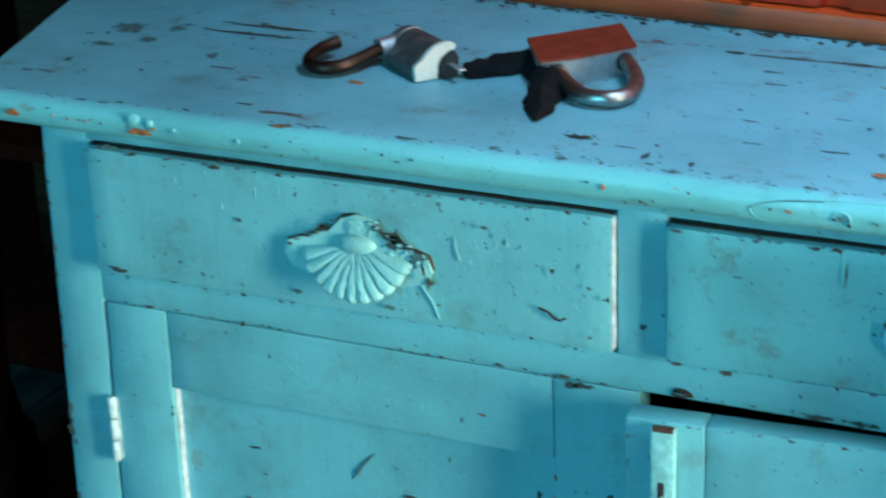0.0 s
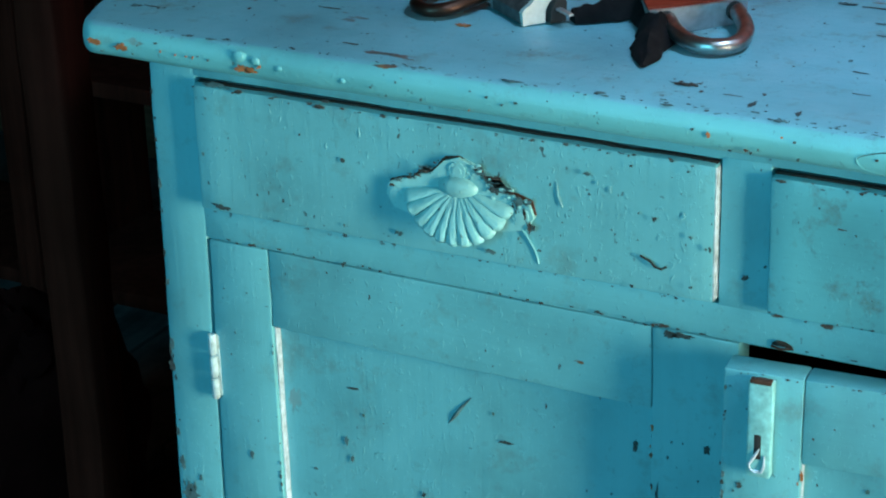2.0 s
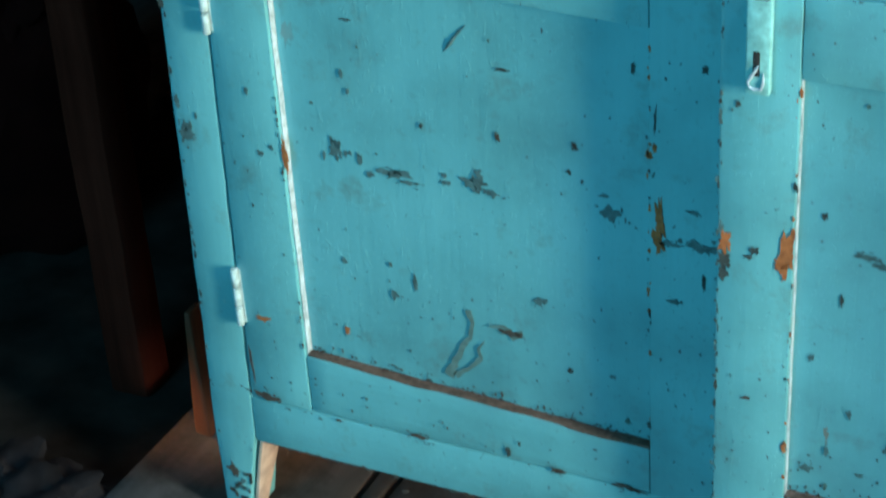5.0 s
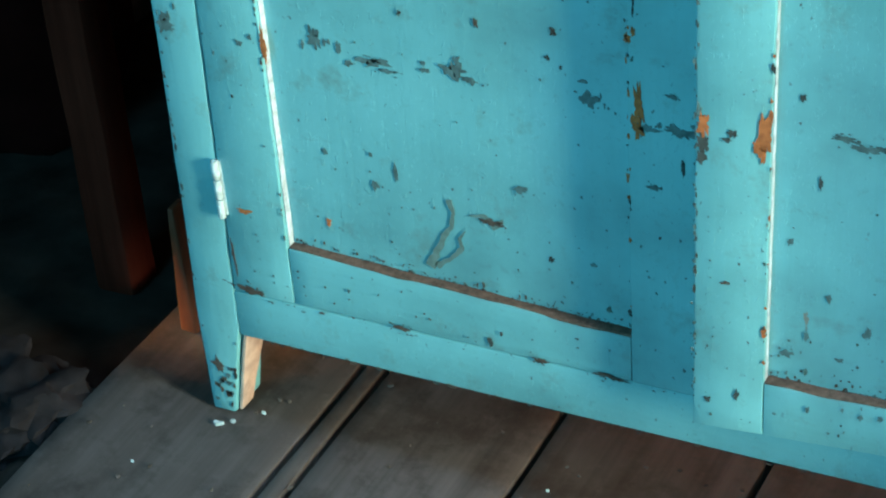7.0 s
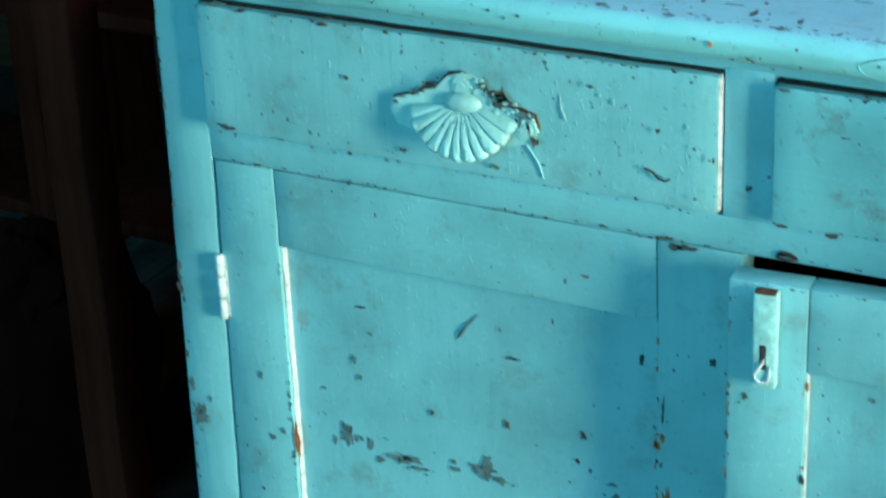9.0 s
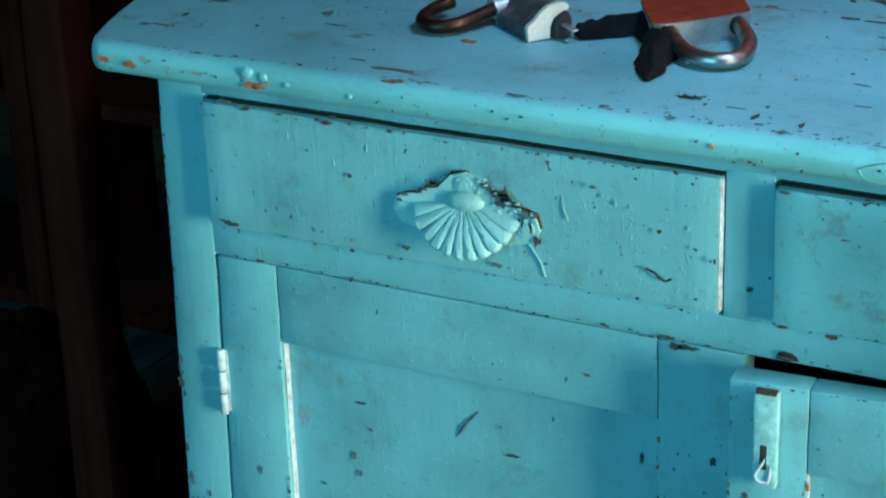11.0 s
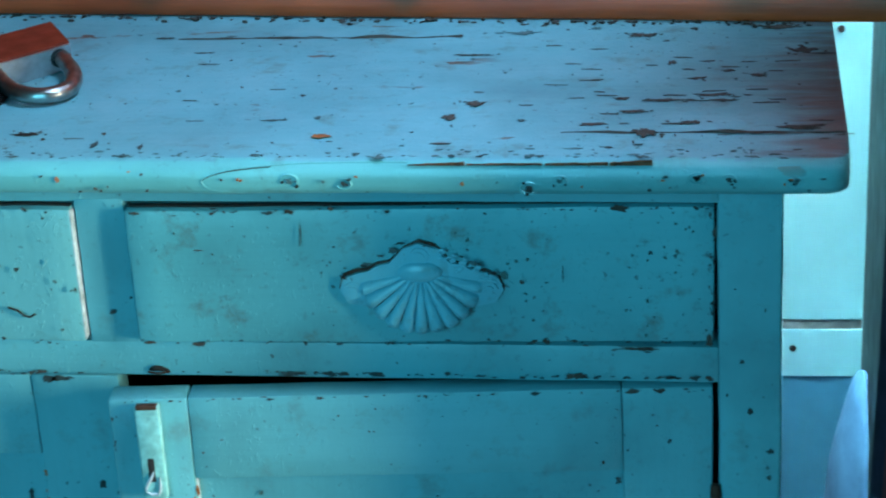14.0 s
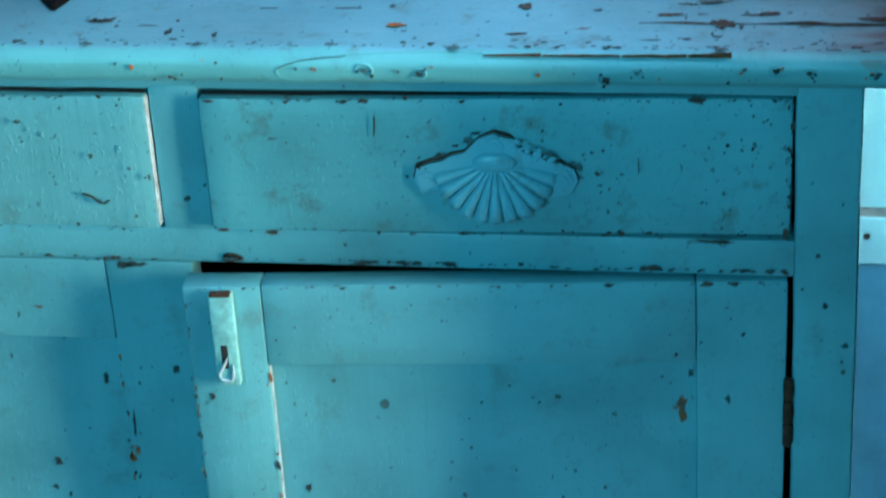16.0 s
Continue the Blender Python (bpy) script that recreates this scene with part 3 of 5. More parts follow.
FRAME_MARKS = [(-0.075, 0.424, 0.0075, 0.0322, 'o'), (-0.076, 0.404, 0.0085, 0.0185, 'o'), (-0.069, 0.403, 0.016, 0.0065, 'g'), (-0.079, 0.483, 0.0032, 0.0081, 'o'), (-0.079, 0.505, 0.0018, 0.0179, 's'), (-0.048, 0.435, 0.0093, 0.0032, 'g'), (-0.041, 0.406, 0.0215, 0.0101, 'g'), (-0.063, 0.352, 0.0096, 0.0042, 'g'), (-0.4, 0.407, 0.0041, 0.0281, 'o'), (-0.424, 0.402, 0.0057, 0.0046, 'g'), (-0.412, 0.409, 0.0041, 0.004, 'g'), (-0.494, 0.407, 0.0137, 0.0176, 'g'), (-0.5, 0.433, 0.0052, 0.0113, 'g')]
FRAME_MARKS_LOW = [(-0.447, 0.145, 0.0225, 0.0066, 'b'), (-0.46, 0.18, 0.0028, 0.0329, 'b'), (-0.442, 0.232, 0.012, 0.0043, 'o'), (-0.297, 0.149, 0.0162, 0.0037, 'b'), (-0.164, 0.154, 0.0137, 0.0036, 'b'), (-0.104, 0.157, 0.0208, 0.0041, 'b'), (-0.211, 0.16, 0.0042, 0.0083, 's'), (-0.04, 0.376, 0.0024, 0.0139, 's'), (-0.041, 0.555, 0.0044, 0.0061, 's'), (-0.43, 0.458, 0.0036, 0.006, 'g')]
DRAWER_MARKS = [(-0.086, 0.7, 0.002, 0.001, 's'), (-0.071, 0.6955, 0.002, 0.001, 's'), (-0.15, 0.734, 0.0022, 0.0173, 'r'), (-0.172, 0.695, 0.0022, 0.0202, 'r'), (-0.165, 0.682, 0.0018, 0.0159, 'r'), (-0.08, 0.73, 0.0035, 0.0034, 's'), (-0.337, 0.778, 0.0065, 0.0027, 's'), (-0.434, 0.678, 0.0127, 0.0034, 's'), (-0.325, 0.734, 0.0037, 0.0036, 's'), (-0.433, 0.777, 0.0172, 0.0033, 'g'), (-0.28, 0.684, 0.0060, 0.0030, 'g'), (-0.206, 0.683, 0.0070, 0.0032, 'g'), (-0.096, 0.677, 0.0026, 0.0026, 's'), (-0.13, 0.755, 0.0052, 0.0026, 'g')]
DRAWER_R_MARKS = [(0.122, 0.755, 0.0010, 0.0150, 's'), (0.3, 0.729, 0.0009, 0.0100, 's'), (0.013, 0.769, 0.012, 0.002, 'b'), (0.035, 0.714, 0.0035, 0.0043, 's'), (0.397, 0.68, 0.004, 0.010, 'b'), (0.272, 0.722, 0.003, 0.002, 'b'), (0.18, 0.675, 0.0061, 0.0021, 's'), (0.144, 0.674, 0.0044, 0.0017, 's'), (0.351, 0.673, 0.0216, 0.0025, 'b'), (0.05, 0.744, 0.006, 0.0010, 'b')]
RAIL_MARKS = [(-0.063, 0.641, 0.0166, 0.0036, 's'), (0.109, 0.6475, 0.0179, 0.0030, 's'), (0.134, 0.6475, 0.0107, 0.0030, 's'), (0.166, 0.6475, 0.0106, 0.0030, 's'), (0.419, 0.661, 0.003, 0.0034, 's'), (0.425, 0.623, 0.0035, 0.0035, 's'), (0.44, 0.592, 0.0044, 0.0035, 's'), (-0.017, 0.694, 0.0045, 0.004, 's'), (-0.003, 0.705, 0.0022, 0.0022, 's'), (-0.071, 0.64, 0.0092, 0.0045, 's')]
TOP_MARKS = [(0.355, 0.006, 0.0149, 0.0125, 'b'), (0.319, 0.021, 0.0135, 0.0054, 'b'), (0.346, 0.046, 0.0161, 0.0046, 'b'), (0.384, 0.024, 0.0128, 0.0072, 'b'), (0.337, 0.072, 0.0078, 0.0047, 'b'), (0.364, 0.068, 0.0194, 0.0047, 'b'), (0.4, 0.079, 0.0195, 0.0056, 'b'), (0.429, 0.12, 0.0096, 0.0058, 'b'), (0.409, 0.13, 0.0089, 0.0048, 'b'), (0.369, 0.149, 0.0057, 0.0078, 'b'), (0.345, 0.214, 0.017, 0.0082, 'b'), (0.31, 0.231, 0.006, 0.0062, 'g'), (0.223, 0.035, 0.0077, 0.011, 'b'), (0.237, 0.063, 0.0101, 0.0075, 'b'), (0.404, 0.068, 0.0155, 0.0037, 'b'), (0.423, 0.005, 0.0409, 0.0036, 'b')]
TOP_MARKS_MID = [(0.081, 0.214, 0.0651, 0.0031, 'b'), (-0.021, 0.215, 0.0124, 0.0042, 's'), (0.14, 0.0, 0.0098, 0.0072, 'o'), (0.272, 0.029, 0.0046, 0.0036, 's'), (0.113, 0.081, 0.0036, 0.0038, 's'), (-0.065, 0.004, 0.0134, 0.0047, 'b'), (0.255, 0.221, 0.0189, 0.0062, 'g'), (0.448, 0.231, 0.0258, 0.0093, 'b'), (0.455, 0.014, 0.0224, 0.009, 'b'), (0.463, 0.175, 0.0166, 0.012, 'b'), (0.118, 0.168, 0.0025, 0.004, 's'), (0.223, 0.169, 0.0192, 0.003, 'b'), (0.022, -0.021, 0.003, 0.0082, 's'), (0.388, 0.114, 0.0096, 0.0038, 'b')]
TOP_MARKS_FAR = [(-0.494, 0.127, 0.0203, 0.0177, 'g'), (-0.457, 0.134, 0.011, 0.0121, 'g'), (-0.464, 0.102, 0.0099, 0.0098, 'g'), (-0.393, 0.082, 0.0087, 0.0126, 'g'), (-0.391, 0.141, 0.054, 0.0032, 'b'), (-0.383, 0.162, 0.059, 0.0044, 'b'), (-0.259, 0.059, 0.01, 0.007, 'o'), (-0.495, 0.038, 0.004, 0.0074, 's'), (-0.49, 0.081, 0.018, 0.0076, 'g'), (-0.511, 0.006, 0.007, 0.0063, 'g'), (-0.064, 0.003, 0.0129, 0.0046, 'b'), (-0.011, -0.015, 0.0033, 0.0089, 's')]
MATS = {"g": M_GREY, "b": M_BROWN, "o": M_BARE, "s": M_SPECK, "r": M_RUST, "m": M_GRIME}


def flake(bm, cu, cv, w, h, seed, to):
    """A ragged flake of lost paint."""
    n = 34 if max(w, h) > 0.004 else 18 if max(w, h) > 0.0015 else 9
    lean = random.uniform(-0.25, 0.25)
    pts = []
    for k in range(n):
        a = 2 * math.pi * k / n
        p = Vector((math.cos(a), math.sin(a), 0))
        r = 0.5 * (1 + 0.7 * noise.noise(p * 1.3 + Vector((seed * 7.7, 0, seed))) + 0.6 * noise.noise(p * 3.1 + Vector((0, seed, 5))) + (0.5 * noise.noise(p * 7.0 + Vector((seed, 3, 1))) if n > 20 else 0))
        u, v = max(0.12, r) * w * math.cos(a), max(0.12, r) * h * math.sin(a)
        pts.append((cu + u + lean * v * 0.3, cv + v + lean * u * 0.3))
    prism(pts, 0.00035, to, bm)


def marks(parent, rows, to, name="paint_chip"):
    """Lost-paint patches of one surface."""
    for i, (u, v, w, h, k) in enumerate(rows):
        spots = [(u, v, w, h)]
        if w > 0.009 and k in "gb":
            spots += [(u + random.gauss(0, 0.62) * w, v + random.gauss(0, 0.6) * h, w * random.uniform(0.06, 0.24), h * random.uniform(0.12, 0.4)) for _ in range(6)]
        for j, (a, b, c, e) in enumerate(spots):
            bm = bmesh.new()
            flake(bm, a, b, c, e, i + len(rows) * 0.37 + j * 5.3, to)
            part(name, bm, MATS[k], parent, smooth=False)


def face_at(y, dx=0.0):
    return lambda u, v, w: Vector((u + dx, y - w, v))


def deck(u, v, w):
    return Vector((u, v, ZT + 0.0007 + w))


marks(door_l, PANEL_MARKS, face_at(0.0098, 0.4565))
marks(door_l, PANEL_MARKS_LOW, face_at(0.0098, 0.4565))
marks(door_l, [r for r in FRAME_MARKS + FRAME_MARKS_LOW if -0.455 < r[0] < -0.02], face_at(-0.0004, 0.4565))
marks(cab, [r for r in FRAME_MARKS + FRAME_MARKS_LOW if r[0] <= -0.455], face_at(-0.0004))
marks(drawer_l, DRAWER_MARKS[:2] + DRAWER_MARKS[5:], face_at(-0.0100))
marks(drawer_r, DRAWER_R_MARKS, face_at(-0.0068))
marks(cab, RAIL_MARKS, face_at(-0.0004))
marks(top, TOP_MARKS, deck)
marks(top, TOP_MARKS_MID, deck)
marks(top, TOP_MARKS_FAR, deck)
# ajar door: chips in the door's own axes
EDGE_CHIPS = [(-0.4135, 0.440, 0.010, 0.022, "o"), (-0.4135, 0.424, 0.008, 0.016, "s"), (-0.4145, 0.413, 0.006, 0.012, "s"), (-0.368, 0.440, 0.009, 0.040, "o"), (-0.372, 0.428, 0.010, 0.012, "o"),
              (-0.392, 0.436, 0.006, 0.006, "s"), (-0.396, 0.430, 0.006, 0.003, "s"), (-0.406, 0.553, 0.004, 0.005, "s"), (-0.408, 0.190, 0.004, 0.006, "s"), (-0.385, 0.200, 0.004, 0.009, "s"),
              (-0.395, 0.305, 0.006, 0.003, "b"), (-0.066, 0.57, 0.003, 0.006, "s"), (-0.04, 0.548, 0.003, 0.007, "m"), (-0.03, 0.60, 0.003, 0.003, "s")]
PANEL_R_CHIPS = [(-0.315, 0.440, 0.020, 0.006, "g"), (-0.300, 0.434, 0.018, 0.006, "g"), (-0.285, 0.436, 0.012, 0.005, "g"), (-0.345, 0.468, 0.004, 0.006, "s"), (-0.33, 0.40, 0.003, 0.010, "s"), (-0.35, 0.345, 0.004, 0.006, "g"),
                 (-0.32, 0.30, 0.004, 0.006, "g"), (-0.335, 0.262, 0.004, 0.008, "g"), (-0.31, 0.245, 0.005, 0.004, "g"), (-0.35, 0.242, 0.010, 0.006, "g"), (-0.29, 0.275, 0.005, 0.010, "g"),
                 (-0.16, 0.545, 0.004, 0.004, "m"), (-0.12, 0.53, 0.003, 0.003, "g"), (-0.27, 0.30, 0.006, 0.008, "g")]
marks(door_r, EDGE_CHIPS, face_at(-0.0004))
marks(door_r, PANEL_R_CHIPS, face_at(0.0098))

# long scratch on the panel, nick on the drawer, runs of thick paint
part("scratch", tube([(-0.2540, 0.0102, 0.5225), (-0.2480, 0.0100, 0.531), (-0.2425, 0.0100, 0.539), (-0.2340, 0.0102, 0.5485)], 0.001, 6, radii=[0.0004, 0.0019, 0.0014, 0.0003]), M_GREY, door_l).location.x = 0.4565
part("nick", tube([(-0.090, -0.0099, 0.7010), (-0.083, -0.0099, 0.6985), (-0.079, -0.0099, 0.6945), (-0.0745, -0.0099, 0.6935), (-0.071, -0.0099, 0.6960)], 0.0008, 6), M_BLACK, drawer_l)
part("paint_run", tube([(-0.1820, -0.0088, 0.706), (-0.1760, -0.0090, 0.6985), (-0.1705, -0.0088, 0.690), (-0.1675, -0.0088, 0.680)], 0.0008, 6), M_DRAWER, drawer_l)
part("paint_run", tube([(-0.1530, -0.0088, 0.744), (-0.1520, -0.0092, 0.735), (-0.1490, -0.0094, 0.727)], 0.0011, 6, radii=[0.0003, 0.0005, 0.0006]), M_DRAWER, drawer_l)
for i in range(14):
    x, z = random.uniform(-0.44, -0.05), random.uniform(0.69, 0.768)
    if abs(x + 0.2285) < 0.070:
        continue
    n = random.uniform(0.002, 0.008)
    part("paint_run", tube([(x, -0.0086, z), (x + random.uniform(-0.001, 0.001), -0.0090, z - n * 0.6), (x, -0.0088, z - n)], 0.0006, 6, radii=[0.0002, 0.0005, 0.0006]), M_DRAWER, drawer_l)
# dried smears at the foot of the panel


def smear(parent, line, widths, to, name="stain"):
    """A flat, uneven ribbon of dirt along a line."""
    pts = [Vector((x, 0, z)) for x, z in line]
    fine = []
    for i in range(len(pts) - 1):
        fine += [pts[i].lerp(pts[i + 1], k / 5) for k in range(5)]
    fine.append(pts[-1])
    lo, hi = [], []
    for i, p in enumerate(fine):
        d = (fine[min(len(fine) - 1, i + 1)] - fine[max(0, i - 1)]).normalized()
        n = Vector((-d.z, 0, d.x))
        t = i / (len(fine) - 1)
        w = float(np.interp(t, np.linspace(0, 1, len(widths)), widths))
        lo.append(p + n * w * (1 + 0.8 * noise.noise(p * 190)))
        hi.append(p - n * w * (1 + 0.8 * noise.noise(p * 190 + Vector((5, 0, 0)))))
    bm = bmesh.new()
    verts = [[bm.verts.new(to(q.x, q.z, 0.0003)) for q in row] for row in (lo, hi)]
    base = [[bm.verts.new(to(q.x, q.z, 0)) for q in row] for row in (lo, hi)]
    for i in range(len(fine) - 1):
        bm.faces.new((verts[0][i], verts[0][i + 1], verts[1][i + 1], verts[1][i]))
        for side in (0, 1):
            bm.faces.new((base[side][i], base[side][i + 1], verts[side][i + 1], verts[side][i]))
    return part(name, bm, M_SMEAR, parent, smooth=False)


SM = face_at(0.0098, 0.4565)
smear(door_l, [(-0.246, 0.288), (-0.243, 0.275), (-0.246, 0.261), (-0.254, 0.248), (-0.261, 0.231), (-0.268, 0.215)], [0.0030, 0.0014, 0.0020, 0.0024, 0.0030, 0.0046], SM)
smear(door_l, [(-0.262, 0.217), (-0.248, 0.229), (-0.237, 0.241), (-0.239, 0.251), (-0.233, 0.260)], [0.0028, 0.0018, 0.0020, 0.0012, 0.0006], SM)
smear(door_l, [(-0.228, 0.277), (-0.214, 0.280), (-0.207, 0.271), (-0.198, 0.280)], [0.0008, 0.0018, 0.0034, 0.0010], SM)

# nail heads, dents and specks along the rounded edge
YN = -0.0462
NAILS = [(0.127, 0.811, 0.0045, "g"), (0.163, 0.809, 0.0038, "s"), (0.283, 0.806, 0.0045, "s"), (0.303, 0.811, 0.0035, "g"), (0.452, 0.811, 0.0045, "g"), (0.360, 0.805, 0.0022, "s"), (0.240, 0.809, 0.0026, "o"), (-0.029, 0.812, 0.0032, "o"),
         (-0.512, 0.812, 0.0046, "o"), (-0.488, 0.811, 0.005, "o"), (-0.383, 0.808, 0.005, "o"), (-0.375, 0.8075, 0.0045, "o"), (0.0, 0.804, 0.002, "s"), (-0.425, 0.811, 0.0018, "o"), (-0.440, 0.811, 0.0016, "o"), (-0.453, 0.812, 0.0016, "o"), (0.39, 0.813, 0.004, "s"), (0.41, 0.812, 0.0035, "s")]
for x, z, r, k in NAILS:
    bm = bmesh.new()
    flake(bm, x, z, r * (2.0 if r > 0.0042 and k == "o" else 0.95), r * (1.0 if k == "o" else 0.85), x * 31 + 4, lambda u, v, w: Vector((u, YN - 0.0003 - w * 2, v)))
    hole = part("nail_hole" if k in "gs" else "paint_chip", bm, MATS[k], top, smooth=False)
    if k in "gs" and r > 0.003:
        ring = bmesh.new()
        a0 = random.uniform(0, 6)
        tube([(x + r * 1.25 * math.cos(a0 + q * 0.42), YN - 0.0002, z + r * 0.95 * math.sin(a0 + q * 0.42)) for q in range(13)], 0.0007, 6, bm=ring, radii=[0.0003 + 0.0006 * math.sin(math.pi * q / 12) for q in range(13)])
        part("dent_rim", ring, M_NOSE, hole)
        for q in range(3):
            bm = bmesh.new()
            flake(bm, x + random.uniform(-1.2, 1.2) * r, z + random.uniform(-0.9, 0.9) * r, r * 0.5, r * 0.35, q + x * 9, lambda u, v, w: Vector((u, YN - 0.0003 - w * 2, v)))
            part("speck", bm, M_NEAR_BLACK, hole, smooth=False)
for i in range(44):
    x = random.uniform(-0.51, 0.47)
    bm = bmesh.new()
    flake(bm, x, random.uniform(0.803, 0.819), random.uniform(0.001, 0.0032), random.uniform(0.0008, 0.002), i * 1.7, lambda u, v, w: Vector((u, YN - 0.0003 - w * 2, v)))
    part("speck", bm, MATS[random.choice("sgbo")], top, smooth=False)
# split along the front edge of the top, and the crack farther back
SPLIT = bmesh.new()
for x0, x1, h0, h1 in ((0.205, 0.242, 0.0003, 0.0021), (0.243, 0.292, 0.0008, 0.0013), (0.2935, 0.334, 0.0010, 0.0019), (0.335, 0.362, 0.0017, 0.0034)):
    n = 9
    hi = [(x0 + (x1 - x0) * q / n, h0 + (h1 - h0) * q / n + 0.0006 * noise.noise(Vector((q * 1.3, x0 * 50, 0)))) for q in range(n + 1)]
    prism([(x, ZT - 0.0030 + max(0.0002, h)) for x, h in hi] + [(x, ZT - 0.0032 + 0.0004 * noise.noise(Vector((x * 200, 3, 0)))) for x, h in hi[::-1]], 0.0012, lambda u, v, w: Vector((u, -0.0432 - w, v)), SPLIT)
part("edge_split", SPLIT, plain("split_brown_wood", (0.14, 0.055, 0.022), 0.8, 0, 0.8, 220), top, "splintered split showing brown wood", smooth=False)
part("crack", tube([(-0.01 + 0.22 * k / 18, 0.2145 + 0.0025 * noise.noise(Vector((k * 0.5, 7, 0))), ZT + 0.0002) for k in range(19)], 0.0012, 5, radii=[0.0013 * (0.3 + abs(noise.noise(Vector((k * 0.8, 9, 0)))) * 2.5) for k in range(19)]), M_BROWN, top)
part("crack", tube([(0.30 + 0.185 * k / 12, 0.007 + 0.003 * noise.noise(Vector((k * 0.5, 3, 0))), ZT + 0.0002) for k in range(13)], 0.0012, 5, radii=[0.0012 * (0.3 + abs(noise.noise(Vector((k * 0.8, 4, 0)))) * 2.5) for k in range(13)]), M_BROWN, top)
# raised outline of an old filled patch on the edge
RIDGE = [(0.205, 0.8220), (0.150, 0.8218), (0.115, 0.8205), (0.088, 0.8180), (0.0715, 0.8135), (0.0690, 0.8090), (0.0755, 0.8040), (0.0950, 0.8012)]


def on_edge(x, z, lift=0.0):
    """A place on the rounded front edge of the top."""
    r = 0.0115
    d = max(0.0, z - (ZT - r), (0.7985 + r) - z)
    return Vector((x, -0.0462 + r - math.sqrt(max(0.0, r * r - d * d)) - lift, z))


def curve_through(pts, n=6):
    p = [Vector((x, 0, z)) for x, z in pts]
    out = []
    for i in range(len(p) - 1):
        for k in range(n):
            t = k / n
            a, b, c, d = p[max(0, i - 1)], p[i], p[i + 1], p[min(len(p) - 1, i + 2)]
            out.append(0.5 * ((2 * b) + (c - a) * t + (2 * a - 5 * b + 4 * c - d) * t * t + (3 * b - a - 3 * c + d) * t ** 3))
    return out


part("filler_ridge", tube([on_edge(q.x, q.z) for q in curve_through(RIDGE)], 0.0006, 6), M_NOSE, top, "raised outline of an old filled patch")
part("filler_crack", tube([on_edge(q.x, q.z - 0.0007, 0.0002) for q in curve_through(RIDGE[2:7])], 0.00035, 5), M_NEAR_BLACK, top)
for x, z, r in ((-0.386, 0.8165, 0.006), (-0.372, 0.8150, 0.004), (-0.352, 0.812, 0.003), (-0.30, 0.810, 0.0025)):
    bm = bmesh.new()
    bmesh.ops.create_icosphere(bm, subdivisions=3, radius=1.0)
    for v in bm.verts:
        k = 1 + 0.3 * noise.noise(v.co * 2 + Vector((x * 40, 0, 0)))
        v.co = on_edge(x, z) + Vector((v.co.x * r * k, v.co.y * r * 0.35, v.co.z * r * 0.8 * k))
    part("paint_blob", bm, M_NOSE, top)


def worn_line(parent, a, b, n, spread, sizes, kinds, to, name="worn_speck"):
    """Small chips strewn along a worn edge, too fine to tell apart one by one."""
    for kind in kinds:
        bm = bmesh.new()
        for i in range(max(1, n // len(kinds))):
            t = random.random()
            u, v = a[0] + (b[0] - a[0]) * t, a[1] + (b[1] - a[1]) * t
            w = random.uniform(*sizes) * (2.2 if random.random() < 0.12 else 1) * (0.75 if kind == "s" else 1)
            along_x = abs(b[0] - a[0]) > abs(b[1] - a[1])
            long, thin = w * random.uniform(0.9, 2.4), w * random.uniform(0.5, 1.0)
            off = random.gauss(0, spread)
            flake(bm, u + (0 if along_x else off), v + (off if along_x else 0), long if along_x else thin, thin if along_x else long, random.random() * 60, to)
        part(name, bm, MATS[kind], parent, smooth=False)["kind"] = "stuff"


def strewn(parent, x0, x1, z0, z1, n, sizes, kinds, to, bias=1.6):
    """Fine chips over a face, thicker towards its foot."""
    for kind in kinds:
        bm = bmesh.new()
        for i in range(n // len(kinds)):
            w = random.uniform(*sizes) * (2 if random.random() < 0.1 else 1) * (0.7 if kind == "s" else 1)
            flake(bm, random.uniform(x0, x1), z0 + (z1 - z0) * random.random() ** bias, w, w * random.uniform(0.5, 1.7), random.random() * 60, to)
        part("paint_speck", bm, MATS[kind], parent, smooth=False)["kind"] = "stuff"


SMALL = (0.0008, 0.0022)
F0 = face_at(-0.0005)
FD = face_at(-0.0102)
worn_line(drawer_l, (-0.453, 0.7735), (-0.039, 0.7735), 50, 0.0008, SMALL, "sb", FD)
worn_line(drawer_l, (-0.453, 0.6745), (-0.039, 0.6745), 26, 0.0008, SMALL, "sg", FD)
worn_line(drawer_l, (-0.0385, 0.676), (-0.0385, 0.772), 7, 0.0006, (0.0006, 0.0014), "s", FD)
FR = lambda u, v, w: Vector((u, -0.0085 + 0.012 * (u / 0.4) - 0.0007 - w, v))
worn_line(drawer_r, (0.003, 0.7725), (0.399, 0.7725), 50, 0.001, SMALL, "sb", FR)
worn_line(drawer_r, (0.003, 0.6745), (0.399, 0.6745), 40, 0.0012, SMALL, "sb", FR)
worn_line(drawer_r, (0.3995, 0.676), (0.3995, 0.772), 30, 0.0012, SMALL, "sb", FR)
strewn(drawer_r, 0.01, 0.395, 0.678, 0.770, 34, (0.0005, 0.0016), "sm", FR, 1.0)
strewn(drawer_l, -0.45, -0.04, 0.678, 0.770, 50, (0.0005, 0.0016), "sg", FD, 1.0)
worn_line(cab, (-0.45, 0.6455), (-0.02, 0.6455), 40, 0.0009, SMALL, "sb", F0)
worn_line(cab, (0.02, 0.6480), (0.40, 0.6480), 60, 0.0006, (0.001, 0.0026), "sb", F0)
worn_line(cab, (-0.46, 0.0895), (0.40, 0.0895 + 0.0395), 70, 0.001, SMALL, "sb", F0)
